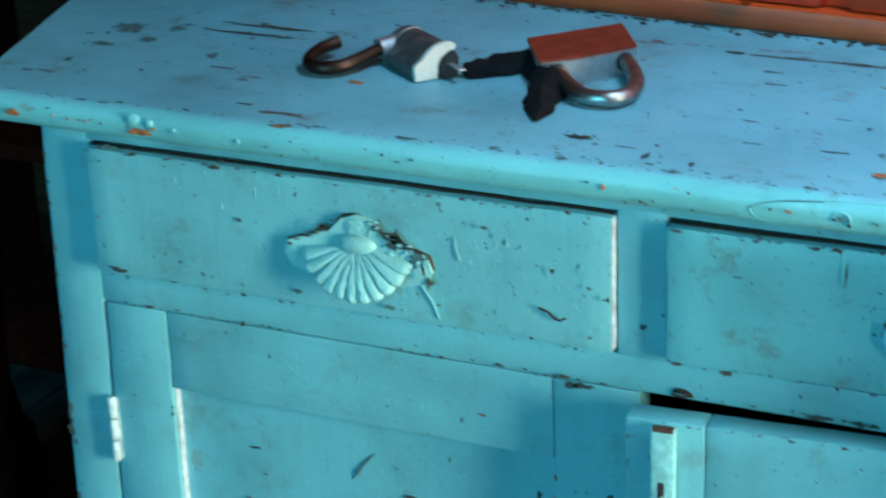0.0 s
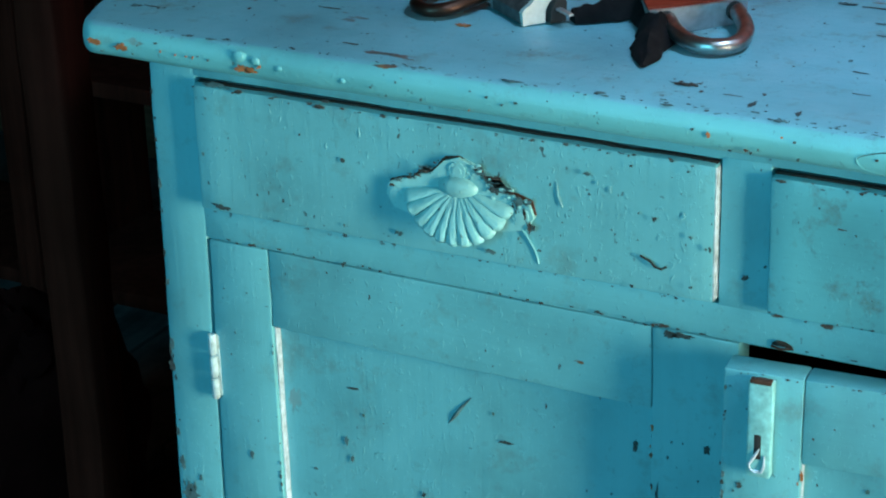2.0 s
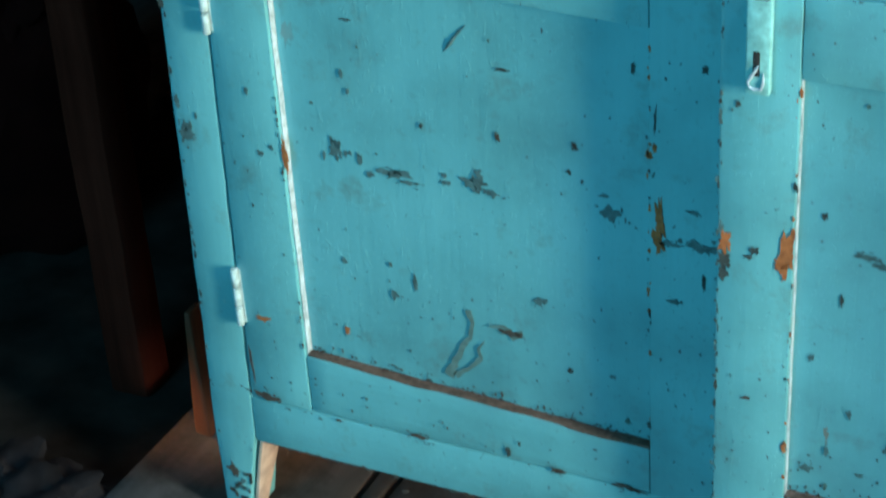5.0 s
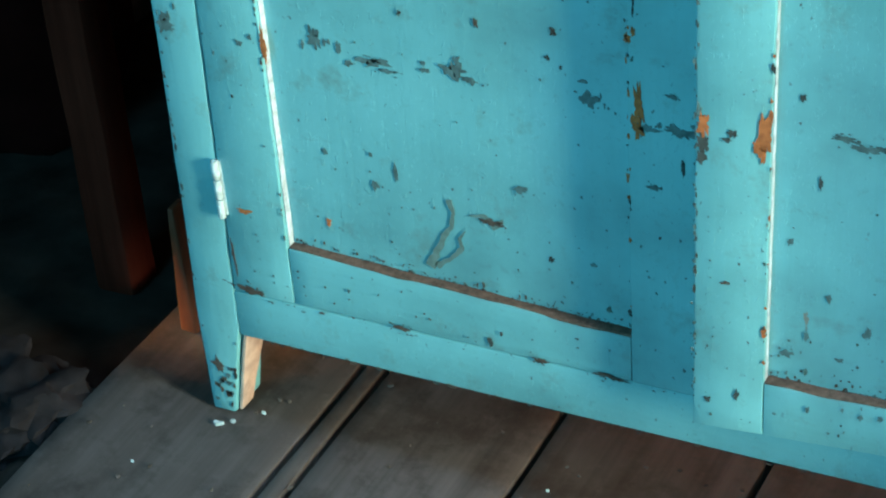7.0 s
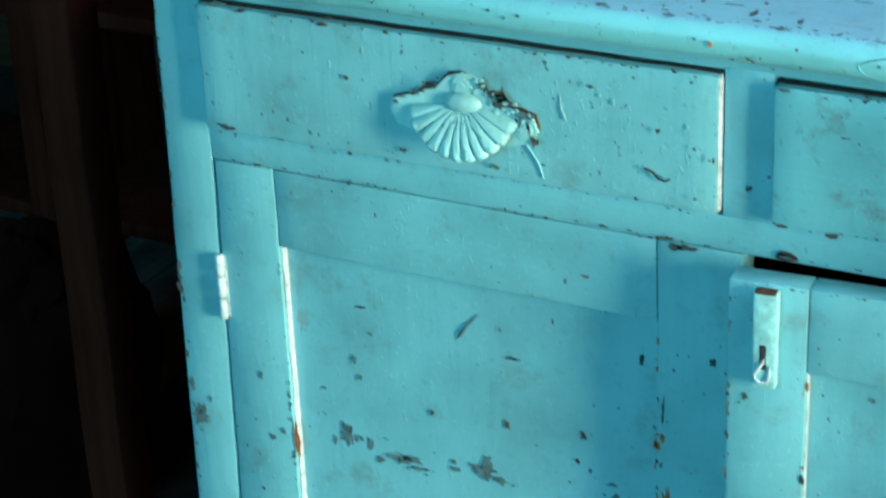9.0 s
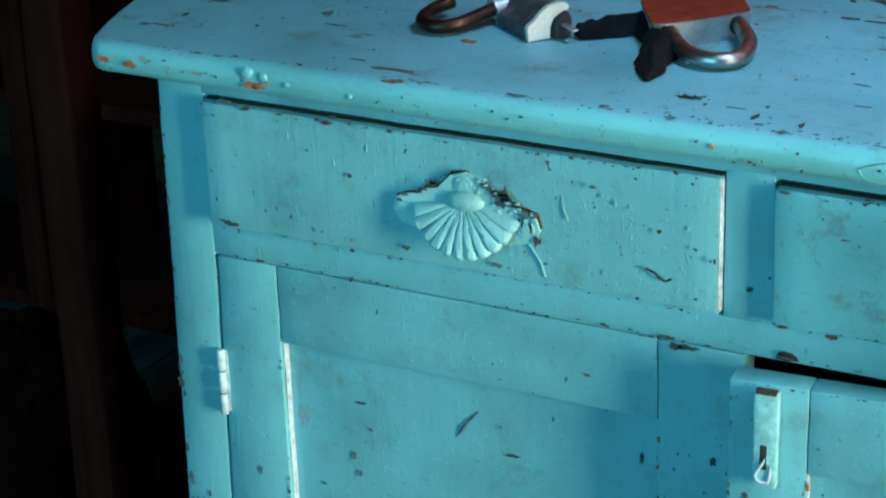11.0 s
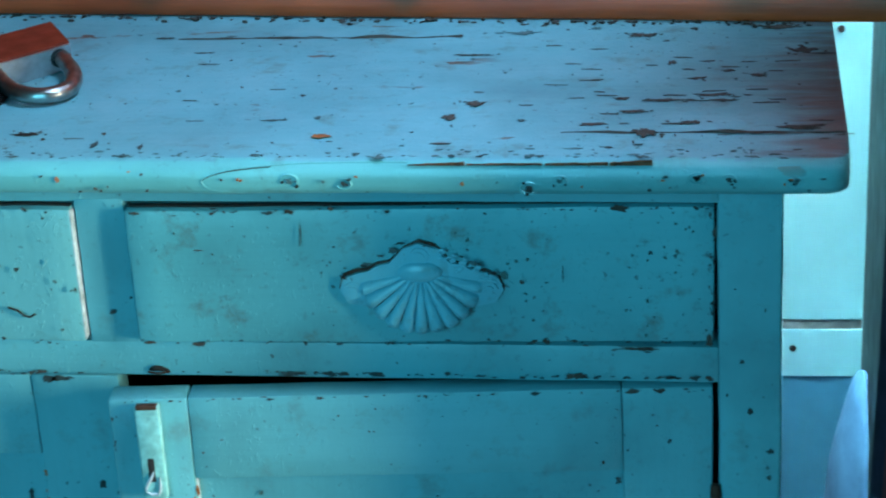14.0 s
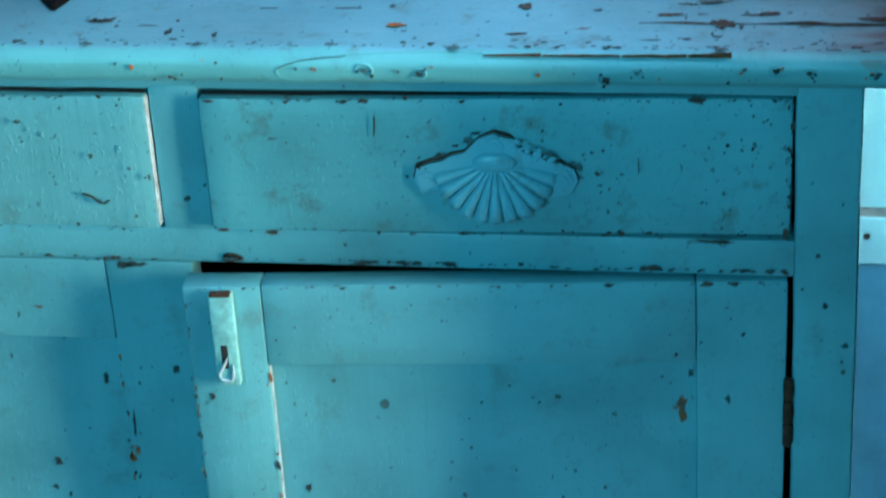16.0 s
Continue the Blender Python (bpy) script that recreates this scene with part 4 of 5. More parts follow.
worn_line(cab, (-0.46, 0.137), (0.40, 0.137 + 0.0395), 50, 0.002, SMALL, "sgb", F0)
worn_line(cab, (-0.5075, 0.02), (-0.4970, 0.78), 46, 0.0009, (0.001, 0.0034), "sg", F0)
worn_line(cab, (-0.486, 0.0), (-0.468, 0.10), 9, 0.0010, (0.001, 0.003), "gb", F0)
strewn(cab, -0.505, -0.48, 0.0, 0.05, 14, (0.002, 0.007), "gb", F0, 1.2)
strewn(cab, 0.405, 0.443, 0.1, 0.78, 26, (0.0006, 0.0018), "m", F0, 1.0)
FL = face_at(-0.0005, 0.4565)
PL = face_at(0.0096, 0.4565)
strewn(door_l, -0.398, -0.09, 0.208, 0.55, 80, (0.0005, 0.0020), "ggmm", PL, 1.8)
strewn(door_l, -0.45, -0.405, 0.15, 0.63, 26, (0.0006, 0.0022), "sg", FL, 1.3)
strewn(door_l, -0.082, -0.022, 0.17, 0.63, 34, (0.0005, 0.0018), "ggm", FL, 1.3)
strewn(door_l, -0.40, -0.09, 0.155, 0.195, 30, (0.0008, 0.0026), "sgb", FL, 1.0)
worn_line(door_l, (-0.0835, 0.21), (-0.0835, 0.57), 40, 0.0007, (0.0008, 0.003), "so", FL)
worn_line(door_l, (-0.4035, 0.21), (-0.4035, 0.57), 24, 0.0007, SMALL, "sb", FL)
DR, PR = face_at(-0.0005), face_at(0.0096)
worn_line(door_r, (-0.4185, 0.17), (-0.4185, 0.63), 70, 0.0008, (0.0008, 0.0032), "sg", DR)
worn_line(door_r, (-0.415, 0.6395), (-0.005, 0.6395), 40, 0.0009, SMALL, "sb", DR)
worn_line(door_r, (-0.3645, 0.22), (-0.3645, 0.57), 26, 0.0007, SMALL, "so", DR)
strewn(door_r, -0.415, -0.367, 0.175, 0.63, 40, (0.0005, 0.0020), "ggs", DR, 2.0)
strewn(door_r, -0.36, -0.066, 0.222, 0.57, 130, (0.0006, 0.0028), "gggm", PR, 2.8)
strewn(door_r, -0.36, -0.066, 0.18, 0.212, 40, (0.0010, 0.0040), "sg", DR, 1.0)
strewn(door_r, -0.36, -0.01, 0.582, 0.636, 34, (0.0005, 0.0018), "sb", DR, 1.0)
strewn(top, -0.50, 0.46, -0.03, 0.24, 90, (0.0008, 0.0030), "sgb", deck, 1.0)
strewn(top, -0.50, 0.46, -0.03, 0.24, 260, (0.0005, 0.0014), "sgbg", deck, 1.0)
for x0, x1, n in ((-0.5, 0.0, 5), (0.0, 0.28, 10), (0.28, 0.48, 34)):
    bm = bmesh.new()
    for i in range(n):
        flake(bm, random.uniform(x0, x1), random.triangular(-0.03, 0.245, 0.08), random.uniform(0.004, 0.014), random.uniform(0.0007, 0.0020), random.random() * 50, deck)
    part("worn_streak", bm, M_BROWN, top, smooth=False)["kind"] = "stuff"

worn_line(top, (-0.50, -0.0375), (0.46, -0.0375), 150, 0.0022, (0.0007, 0.0022), "sgs", deck)
worn_line(top, (-0.10, -0.030), (0.46, -0.030), 60, 0.006, (0.0007, 0.0026), "sg", deck)
strewn(door_l, -0.400, -0.086, 0.2030, 0.2120, 150, (0.0006, 0.0022), "bbg", PL, 2.4)
strewn(door_r, -0.361, -0.066, 0.2160, 0.2300, 170, (0.0006, 0.0026), "bbg", PR, 2.2)
# rust and grime broken out along the upper edges of the shell plates
SP = face_at(-0.0140)
worn_line(drawer_l, (-0.2170, 0.7490), (-0.1740, 0.7270), 44, 0.0022, (0.0010, 0.0032), "sbg", SP)
worn_line(drawer_l, (-0.2850, 0.7240), (-0.2400, 0.7480), 26, 0.0018, (0.0008, 0.0026), "sbg", SP)
worn_line(drawer_l, (-0.1810, 0.7240), (-0.1710, 0.7080), 20, 0.0020, (0.0010, 0.0028), "sbg", SP)
SQ = face_at(-0.0080)
worn_line(drawer_r, (0.2140, 0.7490), (0.2580, 0.7270), 10, 0.0012, (0.0008, 0.0026), "sbg", SQ)
worn_line(drawer_r, (0.1480, 0.7250), (0.1920, 0.7480), 12, 0.0012, (0.0008, 0.0026), "sbg", SQ)
# dirt round the grimy pull
strewn(drawer_r, 0.13, 0.29, 0.680, 0.766, 40, (0.0008, 0.0024), "mm", FR, 1.0)
strewn(drawer_r, 0.34, 0.398, 0.678, 0.770, 36, (0.0006, 0.0022), "mms", FR, 1.0)
# ---------------- padlocks on the top ----------------
M_STEEL = plain("worn_steel", (0.42, 0.41, 0.40), 0.28, 1.0, 0.35, 120)
M_SILVER = plain("dull_zinc", (0.52, 0.55, 0.58), 0.38, 0.9, 0.25, 120)
M_LOCKRED = plain("red_brown_enamel", (0.23, 0.026, 0.010), 0.55, 0.0, 0.25, 60, 0.0006, 0.25)
M_DARKIRON = plain("dark_worn_iron", (0.065, 0.034, 0.025), 0.32, 0.9, 0.5, 90)
M_RUBBER = plain("black_rubber", (0.006, 0.005, 0.006), 0.85, 0, 0.4, 90, 0.0006, 0.15)
M_CREAM = plain("pale_metal_face", (0.60, 0.60, 0.56), 0.5, 0.3, 0.2, 90)
M_GUNMETAL = plain("grey_worn_steel", (0.13, 0.115, 0.115), 0.42, 0.6, 0.5, 110)
TZ = ZT + 0.0006


def along(points, n=8):
    """A smooth line through points."""
    pts = [Vector(p) for p in points]
    out = []
    for i in range(len(pts) - 1):
        p0, p1, p2, p3 = pts[max(0, i - 1)], pts[i], pts[i + 1], pts[min(len(pts) - 1, i + 2)]
        for k in range(n):
            t = k / n
            out.append(0.5 * ((2 * p1) + (p2 - p0) * t + (2 * p0 - 5 * p1 + 4 * p2 - p3) * t * t + (3 * p1 - p0 - 3 * p2 + p3) * t ** 3))
    return out + [pts[-1]]


big = thing("padlock", "large red-brown padlock with a worn steel shackle", "padlock", (-0.115, 0.143, TZ), "padlocks on the sideboard")
big.rotation_euler = (0, 0, radians(47.6))
# local axes: x along the shackle face, y to the back
W2, HH = 0.0385, 0.0180
front = [(-W2 + 2 * W2 * k / 10, -0.0300 + 0.0030 * ((k - 5) / 5) ** 2) for k in range(11)]
outline = [(u + 0.28 * v, v) for u, v in front + [(W2, 0.0285), (-W2, 0.0285)]]
part("body", prism(outline, HH, lambda u, v, w: Vector((u, v, w))), M_SILVER, big, "dull zinc body face")
cover = [(u * 1.02, v if v > 0 else v + 0.0025) for u, v in outline]
part("cover", prism([(u, v + 0.0005) for u, v in cover], 0.0022, lambda u, v, w: Vector((u, v, HH + w))), M_LOCKRED, big, "red-brown enamel cover")
for sx in (-1, 1):
    bm = bmesh.new()
    prism([(sx * 0.027 - 0.008 + 0.0068 * math.cos(2 * math.pi * k / 16), 0.0105 + 0.0068 * math.sin(2 * math.pi * k / 16)) for k in range(16)], 0.004, lambda u, v, w: Vector((u, -0.0275 - w, v)), bm)
    part("shackle_collar", bm, M_BLACK, big)
turn = Matrix.Rotation(radians(-47.6), 3, "Z")
LOOP = [(-0.130, 0.104, 0.0110), (-0.118, 0.086, 0.0105), (-0.101, 0.063, 0.0085), (-0.083, 0.050, 0.0072), (-0.066, 0.0510, 0.0068), (-0.0570, 0.066, 0.0070), (-0.0615, 0.092, 0.0085), (-0.078, 0.120, 0.0105), (-0.090, 0.138, 0.0110)]
part("shackle", tube(along([turn @ (Vector(p) - Vector((-0.116, 0.128, 0))) for p in LOOP]), 0.0060, 14), M_STEEL, big, "round steel shackle, worn bright")


def leaf(line, off, n=26, m=10):
    """A limp, ragged strip of rubber along line rows of (x, y, half width, height)."""
    bm = bmesh.new()
    xs = np.linspace(0, 1, len(line))
    cols = [np.array([r[k] for r in line]) for k in range(4)]
    rows = []
    for i in range(n + 1):
        t = i / n
        x, y, w, h = (float(np.interp(t, xs, c)) for c in cols)
        x2, y2 = (float(np.interp(min(1, t + 0.02), xs, c)) for c in cols[:2])
        x1, y1 = (float(np.interp(max(0, t - 0.02), xs, c)) for c in cols[:2])
        d = Vector((x2 - x1, y2 - y1, 0)).normalized()
        sx = Vector((-d.y, d.x, 0))
        row = []
        for k in range(m + 1):
            q = 2 * k / m - 1
            ww = w * (1 + 0.30 * noise.noise(Vector((t * 5, q * 1.2, off))) + 0.12 * noise.noise(Vector((t * 14, q * 2, off))))
            z = 0.0012 + h * (1 - abs(q) ** 1.7) * (1 + 0.5 * noise.noise(Vector((t * 6, q * 2, off + 3)))) + 0.0018 * abs(noise.noise(Vector((t * 16, q * 4, off + 8))))
            row.append(bm.verts.new(Vector((x, y, z)) + sx * ww * q))
        row += [bm.verts.new((v.co.x, v.co.y, 0.0004)) for v in row[::-1]]
        rows.append(row)
    for a, b in zip(rows, rows[1:]):
        for k in range(len(a)):
            bm.faces.new((a[k], a[(k + 1) % len(a)], b[(k + 1) % len(a)], b[k]))
    bm.faces.new(rows[0])
    bm.faces.new(rows[-1][::-1])
    return bm


flap = leaf([(-0.160, 0.128, 0.009, 0.010), (-0.147, 0.112, 0.011, 0.012), (-0.130, 0.090, 0.012, 0.014), (-0.119, 0.068, 0.014, 0.018), (-0.115, 0.048, 0.014, 0.012), (-0.110, 0.028, 0.010, 0.007), (-0.105, 0.008, 0.0015, 0.002)], 2)
for v in flap.verts:
    v.co = turn @ (v.co - Vector((-0.116, 0.128, 0)))
part("keyway_flap", flap, M_RUBBER, big, "ragged black rubber weather flap")

small = thing("padlock", "small steel padlock with a dark open hook shackle", "padlock", (-0.2366, 0.1014, TZ), "padlocks on the sideboard")
A, B = Vector((-0.2515, 0.1065, 0.0165)), Vector((-0.2070, 0.0740, 0.0165))
o = Vector((-0.232, 0.088, 0))
ax = (B - A).normalized()
sd = ax.cross(Vector((0, 0, 1))).normalized()


def barrel(k):
    """Key-shaped section: a block foot at one side that rises into a rounded head at the other."""
    sec = [(0.016, 0.0004), (0.0172, 0.012), (0.0155, 0.0145), (0.010, 0.018), (0.004, 0.0245), (-0.002, 0.0285), (-0.008, 0.0303), (-0.014, 0.0305), (-0.0185, 0.0285), (-0.0202, 0.0252),
           (-0.0185, 0.0228), (-0.012, 0.0212), (-0.0065, 0.0175), (-0.0035, 0.011), (-0.003, 0.0004)]
    return [(u * k * 0.94, max(0.0004, 0.0004 + (v - 0.0004) * k * 0.86)) for u, v in sec]


def sweep(sec, p, q, steps=1):
    bm = bmesh.new()
    rings = []
    for k in range(steps + 1):
        c = p + (q - p) * k / steps
        rings.append([bm.verts.new(c - o + sd * u + Vector((0, 0, v))) for u, v in sec])
    for a, b in zip(rings, rings[1:]):
        for k in range(len(sec)):
            bm.faces.new((a[k], a[(k + 1) % len(sec)], b[(k + 1) % len(sec)], b[k]))
    bm.faces.new(rings[0][::-1])
    bm.faces.new(rings[-1])
    return bm


A0, B0 = Vector((A.x, A.y, 0)), Vector((B.x, B.y, 0))
part("body", sweep(barrel(0.93), A0, B0, 6), M_GUNMETAL, small, "worn grey steel body")
part("end_cap", sweep(barrel(1.0), B0, B0 + ax * 0.0040), M_CREAM, small, "pale metal end face")
part("end_ring", sweep(barrel(0.96), A0 + ax * 0.006, A0 + ax * 0.0095), M_SILVER, small)
part("key_core", sweep([(-0.0045, 0.0006), (-0.0050, 0.011), (-0.009, 0.0170), (-0.015, 0.0198), (-0.018, 0.015), (-0.017, 0.0006)], A0 + ax * 0.02, B0 + ax * 0.0095), M_BLACK, small, "dark keyway core")
e = B0 + ax * 0.009 - o + sd * -0.011 + Vector((0, 0, 0.011))
part("key", slab(0, 0.019, -0.0022, 0.0022, -0.0008, 0.0008, 0.0003, 0), M_SILVER, small, "flat key in the lock").matrix_local = Matrix.Translation(e) @ Matrix((ax, sd, (0, 0, 1))).transposed().to_4x4()
hook = [(-0.250, 0.100, 0.0130), (-0.257, 0.086, 0.0120), (-0.263, 0.071, 0.0100), (-0.271, 0.056, 0.0080), (-0.284, 0.0495, 0.0068), (-0.297, 0.055, 0.0068), (-0.3035, 0.068, 0.0075), (-0.302, 0.085, 0.0095), (-0.2955, 0.0985, 0.0115)]
part("shackle_socket", tube([Vector(p) - o for p in ((-0.248, 0.104, 0.0132), (-0.2525, 0.0965, 0.0128), (-0.2570, 0.0890, 0.0122))], 0.0078, 14), M_SILVER, small, "bright worn socket round the shackle")
part("shackle", tube(along([Vector(p) - o for p in hook]), 0.0052, 12), M_DARKIRON, small, "dark browned hook shackle")
strap = thing("strap", "black rubber strap lying between the padlocks", "strap", (-0.167, 0.120, TZ))
part("band", leaf([(-0.022, -0.024, 0.006, 0.010), (-0.012, -0.014, 0.010, 0.012), (0.000, 0.000, 0.012, 0.011), (0.014, 0.012, 0.013, 0.013), (0.026, 0.018, 0.010, 0.014)], 5), M_RUBBER, strap)

# ---------------- varnished chest standing on the back of the top ----------------
HY = 0.284
chest = thing("small_chest", "red-brown varnished small chest of drawers with bail pulls", "chest", (0, HY, TZ))
chest.rotation_euler = (0, 0, radians(-3.66))
part("plinth", slab(-0.50, 0.80, -0.012, 0.10, 0.0, 0.0195, 0.0025, 30, 0.0007), M_HUTCH, chest, "orange-brown wooden plinth")
# the unseen upper carcass is made tall to block light from the left corner
part("carcass", slab(-0.49, 0.79, 0.006, 0.10, 0.020, 0.55, 0.002, 0), M_RED, chest)
for x0, x1 in ((-0.47, -0.235), (-0.215, 0.026), (0.050, 0.29), (0.31, 0.55), (0.57, 0.77)):
    d = part("drawer", slab(x0, x1, -0.004, 0.006, 0.021, 0.150, 0.0015, 0), M_RED, chest, "glossy red-brown drawer front")
    xc = -0.034 if x0 < 0 < x1 + 0.01 else (x0 + x1) / 2
    part("bail_pull", tube(along([(xc - 0.016, -0.006, 0.053), (xc - 0.017, -0.013, 0.045), (xc - 0.010, -0.017, 0.037), (xc, -0.018, 0.0345), (xc + 0.010, -0.017, 0.037), (xc + 0.017, -0.013, 0.045), (xc + 0.016, -0.006, 0.053)], 4), 0.0024, 8, radii=None), M_DARKIRON, d, "dark iron bail pull")
    part("pull_knuckle", tube([(xc - 0.004, -0.018, 0.0345), (xc, -0.018, 0.0343), (xc + 0.004, -0.018, 0.0345)], 0.0042, 8), M_DARKIRON, d)
debris = bmesh.new()
for i in range(260):
    x = random.uniform(-0.46, 0.47)
    s = random.uniform(0.0005, 0.0018)
    flake(debris, x, HY - 0.014 - 0.064 * x - abs(random.gauss(0, 0.006)), s * 2.5, s * 1.6, i * 0.71, lambda u, v, w: Vector((u, v, ZT + 0.0006 + w * (2 if i % 3 else 5))))
tagged(part("crumbs", debris, M_BROWN, smooth=False), "brown crumbs and dust along the chest's foot", "debris", kind="stuff")

# ---------------- beyond the right end ----------------
PY = 0.60
tagged(part("wall_panel", slab(0.36, 0.546, PY, PY + 0.03, 0.4073, 1.3, 0.0008, 12, 0.0006), M_PALE, smooth=False), "pale turquoise painted wall board with a nail", "wall", kind="structure")
tagged(part("wall_batten", slab(0.36, 0.540, PY + 0.0004, PY + 0.03, 0.397, 0.407, 0.0008, 8), plain("pale_grey_joint_paint", (0.24, 0.27, 0.28), 0.7, 0, 0.4, 60), smooth=False), "grey-brown joint strip between the wall boards", "trim", kind="structure")
tagged(part("wall_board", slab(0.36, 0.546, PY, PY + 0.03, 0.345, 0.3967, 0.0008, 12, 0.0006), M_PALE, smooth=False), "pale turquoise painted wall board below the joint", "wall", kind="structure")
tagged(part("wall_skirting", slab(0.36, 0.544, PY + 0.0006, PY + 0.03, FZ + 0.001, 0.3446, 0.0006, 0), M_PALEBLUE, smooth=False), "blue turquoise lower wall board", "wall", kind="structure")
for x, z in ((0.512, 0.706), (0.473, 0.376)):
    tagged(part("nail", tube([(x, PY + 0.002, z), (x, PY - 0.0012, z)], 0.0035, 8), M_BLACK), "dark nail head in the wall board", "nail")
M_TEAL = plain("dark_teal_paint", (0.022, 0.075, 0.088), 0.55, 0, 0.4, 30)
tagged(part("partition", slab(0.540, 0.556, 0.12, 0.596, FZ + 0.001, 0.98, 0.003, 12, 0.001), M_TEAL), "dark teal painted board standing on edge", "board")


def cloth(name, y0, y1, x_top, x_low, z0, z1, material, label, seed):
    """A hanging fold of fabric with thickness."""
    bm = bmesh.new()
    n, m = 12, 26
    rows = []
    for side in (0, 1):
        for j in range(m + 1):
            z = z0 + (z1 - z0) * j / m
            lean = x_top + (x_low - x_top) * (1 - min(1, z / 0.85)) ** 1.3
            row = []
            for i in range(n + 1):
                s = i / n
                y = y0 + (y1 - y0) * s
                bulge = 0.010 * math.sin(math.pi * s) + 0.004 * noise.noise(Vector((y * 30, z * 3, seed)))
                row.append(bm.verts.new((lean - bulge + side * 0.14, y + 0.004 * noise.noise(Vector((z * 4, seed, 0))), z)))
            rows.append(row)
    k = m + 1
    for base, flip in ((0, False), (k, True)):
        for j in range(m):
            for i in range(n):
                a, b = rows[base + j], rows[base + j + 1]
                f = (a[i], a[i + 1], b[i + 1], b[i])
                bm.faces.new(f[::-1] if flip else f)
    for j in range(m):
        for i in (0, n):
            bm.faces.new((rows[j][i], rows[j + 1][i], rows[k + j + 1][i], rows[k + j][i]))
    for j in (0, m):
        for i in range(n):
            bm.faces.new((rows[j][i], rows[j][i + 1], rows[k + j][i + 1], rows[k + j][i]))
    return bm


def weave(name, a, b, bands, rough=0.9):
    m, nt, bs = nodes_of(name)
    w = nt.nodes.new("ShaderNodeTexWave")
    w.bands_direction = "Z"
    w.inputs["Scale"].default_value, w.inputs["Distortion"].default_value = bands, 3.5
    nt.links.new(mapped(nt, (1, 1, 1)), w.inputs["Vector"])
    th = tex_noise(nt, mapped(nt, (400, 400, 400)), 1.0, 2)
    nt.links.new(mix(nt, ramp(nt, w.outputs["Fac"], [(0.45, G), (0.55, W)]), a, b), bs.inputs["Base Color"])
    bs.inputs["Roughness"].default_value = rough
    bump(nt, bs, [(th, 0.5, 0.001)])
    return m


M_NAVY = plain("dark_purple_cloth", (0.030, 0.018, 0.045), 0.9, 0, 0.5, 60, 0.001)
M_CRIM = plain("dark_crimson_cloth", (0.075, 0.014, 0.018), 0.85, 0, 0.4, 60, 0.001)
M_GREYCLOTH = plain("grey_green_cloth", (0.20, 0.25, 0.22), 0.9, 0, 0.3, 50, 0.001)
M_TAN = plain("tan_cloth", (0.30, 0.15, 0.10), 0.9, 0, 0.3, 60, 0.001)
M_STRIPE = weave("pink_white_striped_cloth", (0.24, 0.06, 0.22), (0.72, 0.60, 0.62), 13.0)
pile = thing("hanging_textiles", "dark folded textiles hanging beside the sideboard", "textile", (0.6, 0, FZ))
# the foremost fold is added; its reach and height block the window light
for nm, y0, y1, xt, xl, z0, z1, mt, lb in (
        ("dark_fold", 0.045, 0.118, 0.532, 0.502, FZ + 0.004, 1.50, M_NAVY, "dark purple fold"),
        ("purple_fold", 0.010, 0.043, 0.540, 0.498, FZ + 0.004, 0.80, M_NAVY, "dark purple fold"),
        ("striped_fold", 0.008, 0.043, 0.546, 0.534, 0.802, 1.50, M_STRIPE, "pink and white striped fold"),
        ("grey_fold", -0.018, 0.008, 0.556, 0.520, FZ + 0.004, 0.772, M_GREYCLOTH, "grey-green fold"),
        ("front_fold", -0.168, -0.036, 0.556, 0.530, FZ + 0.004, 1.50, M_NAVY, "dark purple fold")):
    c = part(nm, cloth(nm, y0, y1, xt, xl, z0, z1, mt, lb, len(nm) * 1.3), mt, pile, lb)
    c.location = (-0.6, 0, -FZ)

for nm, mt, rad, line, lb in (
        ("piping", M_CRIM, 0.0032, [(0.570, 0.786), (0.552, 0.785), (0.538, 0.781), (0.532, 0.771), (0.528, 0.744), (0.524, 0.691), (0.520, 0.636), (0.517, 0.564), (0.512, 0.300), (0.510, 0.0)], "dark crimson corded edge"),
        ("strap", M_TAN, 0.0030, [(0.556, 0.775), (0.550, 0.764), (0.544, 0.728), (0.536, 0.669), (0.530, 0.599), (0.526, 0.560), (0.520, 0.300), (0.518, 0.0)], "tan edge band")):
    c = part(nm, tube(along([(x, -0.024 if nm == "piping" else -0.030, z) for x, z in line], 5), rad, 8), mt, pile, lb)
    c.location = (-0.6, 0, -FZ)
sack = bmesh.new()
bmesh.ops.create_icosphere(sack, subdivisions=4, radius=1.0)
for v in sack.verts:
    k = 1 + 0.05 * noise.noise(v.co * 2.0) + 0.02 * noise.noise(v.co * 6.0)
    v.co = Vector((min(0.5390, 0.538 + v.co.x * 0.037 * k), 0.500 + v.co.y * 0.075 * k, max(FZ + 0.001, 0.19 + v.co.z * 0.212 * k)))
tagged(part("plastic_sack", sack, plain("pale_lavender_plastic", (0.075, 0.20, 0.36), 0.6, 0, 0.25, 30, 0.002)), "pale lavender blue plastic sack leaning on a board", "sack")

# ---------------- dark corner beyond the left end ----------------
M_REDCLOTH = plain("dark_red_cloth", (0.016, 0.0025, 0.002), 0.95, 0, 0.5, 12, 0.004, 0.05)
M_GLOWWOOD = wood("glow_tinted_wood", (0.035, 0.008, 0.003), (0.12, 0.030, 0.008), "z", 0.6)
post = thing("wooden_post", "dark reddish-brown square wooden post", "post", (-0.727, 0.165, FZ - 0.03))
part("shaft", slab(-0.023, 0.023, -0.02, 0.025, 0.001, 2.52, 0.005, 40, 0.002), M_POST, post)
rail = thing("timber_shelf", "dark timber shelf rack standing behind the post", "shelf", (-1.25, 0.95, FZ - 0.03))
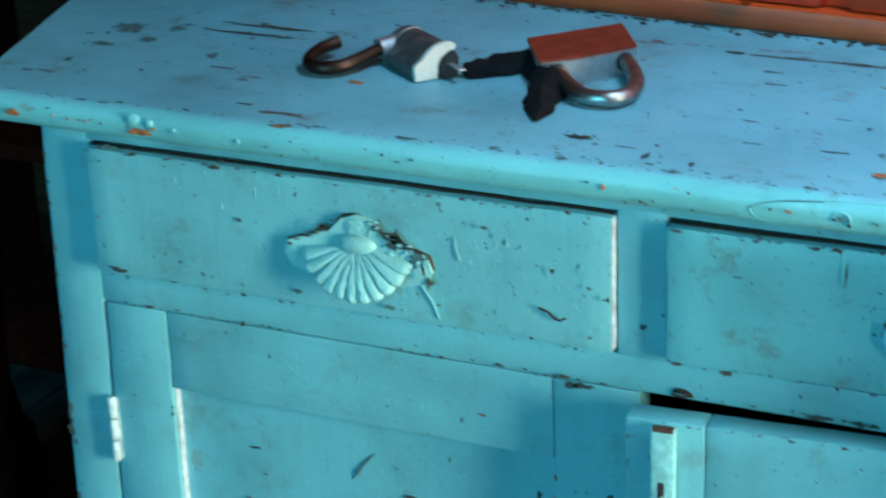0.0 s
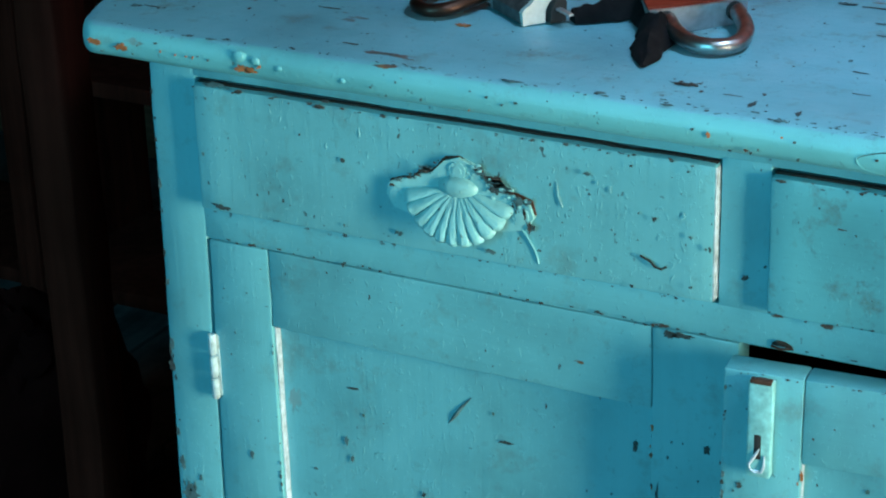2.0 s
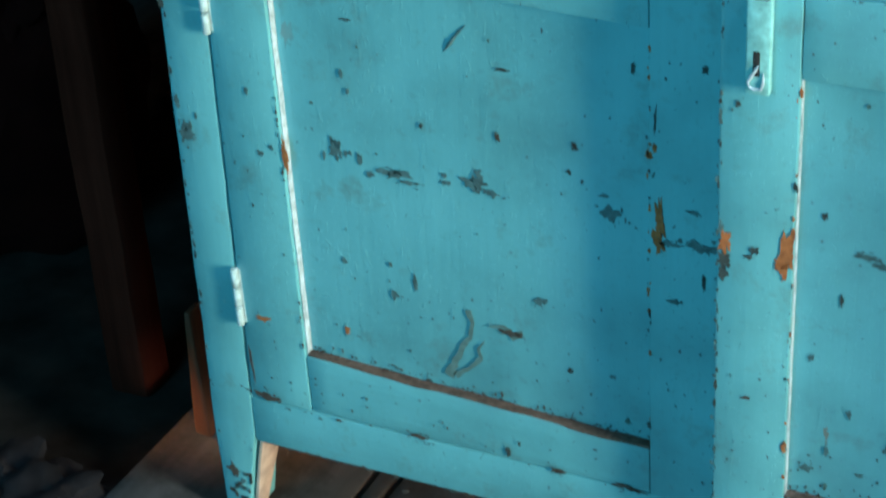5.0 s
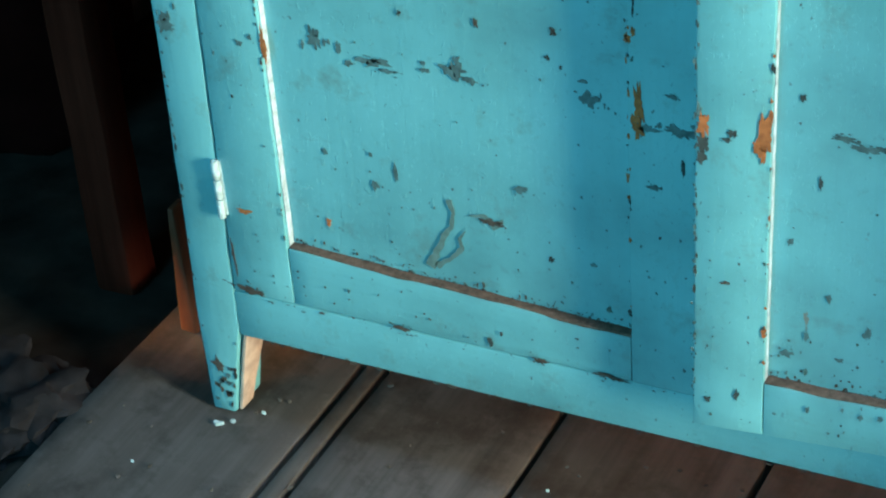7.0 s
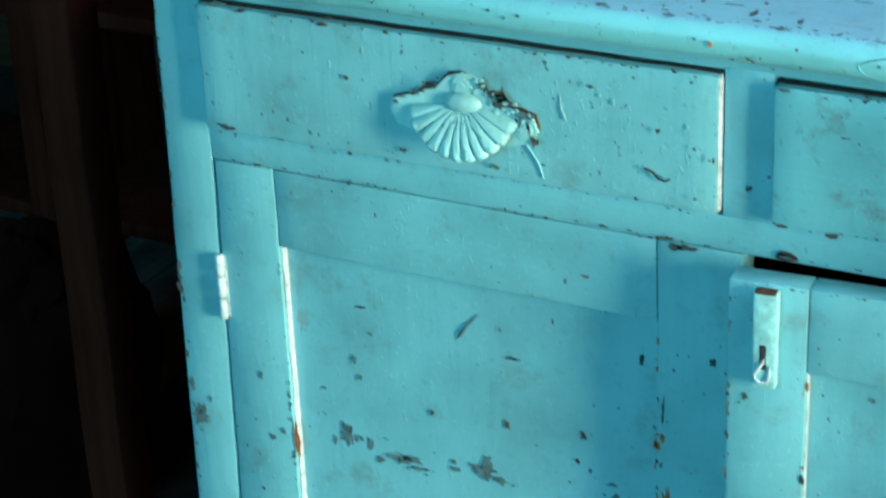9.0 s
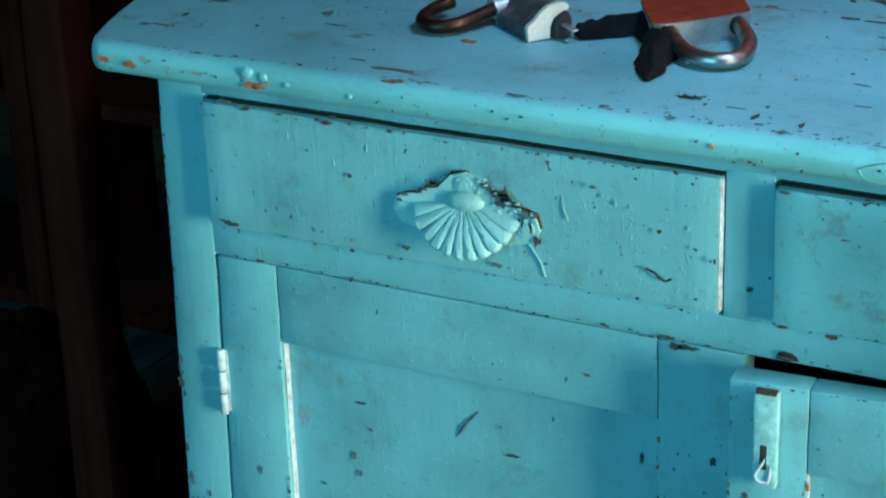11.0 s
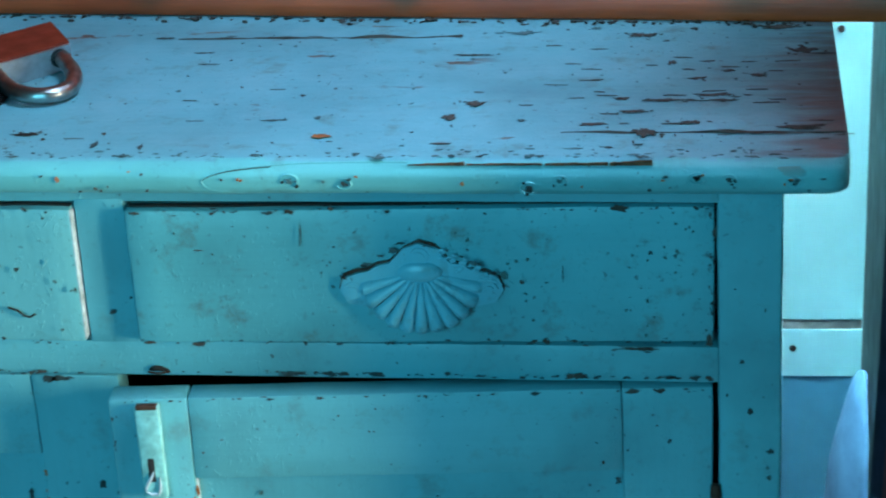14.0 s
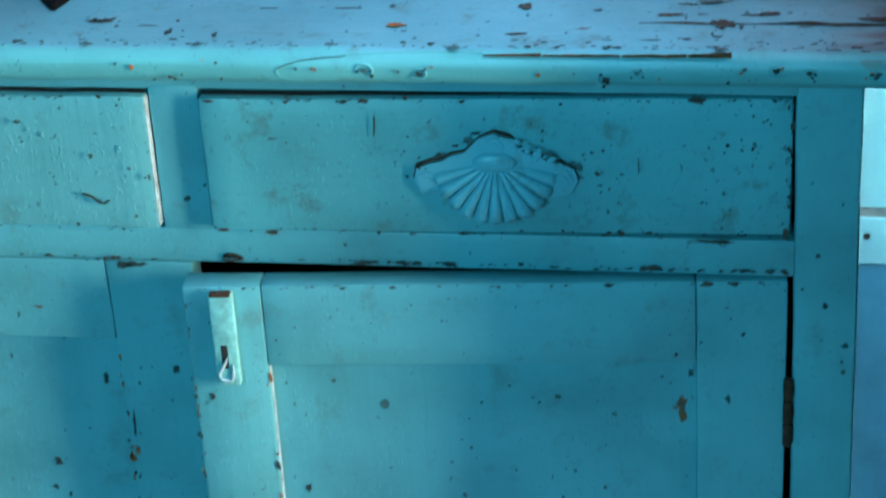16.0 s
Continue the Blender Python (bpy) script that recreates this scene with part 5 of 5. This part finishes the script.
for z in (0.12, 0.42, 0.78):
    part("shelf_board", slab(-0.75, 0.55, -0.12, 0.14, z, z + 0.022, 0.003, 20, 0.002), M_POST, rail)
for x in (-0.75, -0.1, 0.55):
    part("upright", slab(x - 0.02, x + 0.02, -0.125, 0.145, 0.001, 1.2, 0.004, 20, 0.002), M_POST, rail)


def lump(cx, cy, cz, rx, ry, rz, seed, amp=0.25):
    bm = bmesh.new()
    bmesh.ops.create_icosphere(bm, subdivisions=4, radius=1.0)
    for v in bm.verts:
        k = 1 + amp * noise.noise(v.co * 1.6 + Vector((seed, 0, 0))) + amp * 0.4 * noise.noise(v.co * 5 + Vector((seed, 4, 0)))
        v.co = Vector((cx + v.co.x * rx * k, cy + v.co.y * ry * k, cz + max(-0.82, v.co.z * k) * rz))
    return bm


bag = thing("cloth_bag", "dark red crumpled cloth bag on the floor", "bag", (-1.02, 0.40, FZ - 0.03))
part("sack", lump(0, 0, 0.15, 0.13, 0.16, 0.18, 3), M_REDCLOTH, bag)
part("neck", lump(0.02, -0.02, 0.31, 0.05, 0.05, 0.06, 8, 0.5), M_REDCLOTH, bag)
# tapered wedge added to give the low orange glow its shape
TAPER = slab(-0.020, 0.0, -0.010, 0.010, 0.0015, 0.150, 0.003, 20, 0.001)
for v in TAPER.verts:
    v.co.x = v.co.x * (1 - 4.6 * max(0.0, v.co.z)) - 0.035 * max(0.0, v.co.z)
plank = thing("glow_wedge", "tapered wood added to carry the orange glow behind the sideboard", "plank", (-0.585, 0.098, FZ))
part("board", TAPER, M_GLOWWOOD, plank)
M_RUBBLE = plain("near_black_earth", (0.013, 0.013, 0.016), 0.9, 0, 0.7, 30, 0.01, 0.1)
heap = thing("rubble", "dark lumps on the floor by the broken board edge", "rubble", (-0.8, 0.0, FZ - 0.03))
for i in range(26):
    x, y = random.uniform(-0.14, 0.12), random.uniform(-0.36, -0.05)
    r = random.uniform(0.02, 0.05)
    part("lump", lump(x, y, r * 0.45, r, r * 1.2, r * 0.6, i * 1.9, 0.5), M_RUBBLE, heap)
bits = bmesh.new()
for i in range(170):
    x, y, s = random.uniform(-0.62, 0.35), random.uniform(-0.45, 0.2), random.uniform(0.0004, 0.0022)
    flake(bits, x, y, s * 2, s * 2, i * 0.83, lambda u, v, w: Vector((u, v, FZ + 0.0012 + w * 4)))
tagged(part("floor_crumbs", bits, plain("grey_crumbs", (0.085, 0.082, 0.080), 0.9, 0, 0.8, 20), smooth=False), "grey crumbs and chips scattered on the floorboards", "debris", kind="stuff")
chipw = bmesh.new()
for x, y, w in ((-0.493, -0.018, 0.016), (-0.482, -0.010, 0.010), (-0.538, -0.094, 0.005), (-0.174, 0.019, 0.006), (-0.462, 0.012, 0.008)):
    flake(chipw, x, y, w * 0.50, w * 0.28, x * 40, lambda u, v, w2: Vector((u, v, FZ + 0.0012 + w2 * 8)))
tagged(part("paint_flakes", chipw, M_HINGE, smooth=False), "pale paint flakes lying round the sideboard's foot", "debris", kind="stuff")
# ---------------- floor boards ----------------
edges = [-2.2, -1.95, -1.72, -1.46, -1.22, -0.636, -0.412, -0.388, -0.206, -0.010, 0.2, 0.41, 0.62, 0.84, 1.05, 1.27, 1.5, 1.73, 1.97, 2.2]
for a, b in zip(edges, edges[1:]):
    if a == -1.22:  # the boards are broken away here, beside the sideboard
        for k in range(3):
            x = a + (b - a) * k / 3
            for y0, y1 in ((-3.0, -0.42 - 0.05 * k), (0.62 + 0.04 * k, 1.5)):
                part("floorboard", slab(x + 0.003, x + (b - a) / 3 - 0.003, y0, y1, FZ - 0.028, FZ, 0.003, 20, 0.0015), M_FLOOR, floor)
        continue
    part("floorboard", slab(a + 0.003, b - 0.003, -3.0, 1.5, FZ - 0.028, FZ + random.uniform(-0.002, 0.001), 0.003, 40, 0.0015), M_FLOOR, floor)
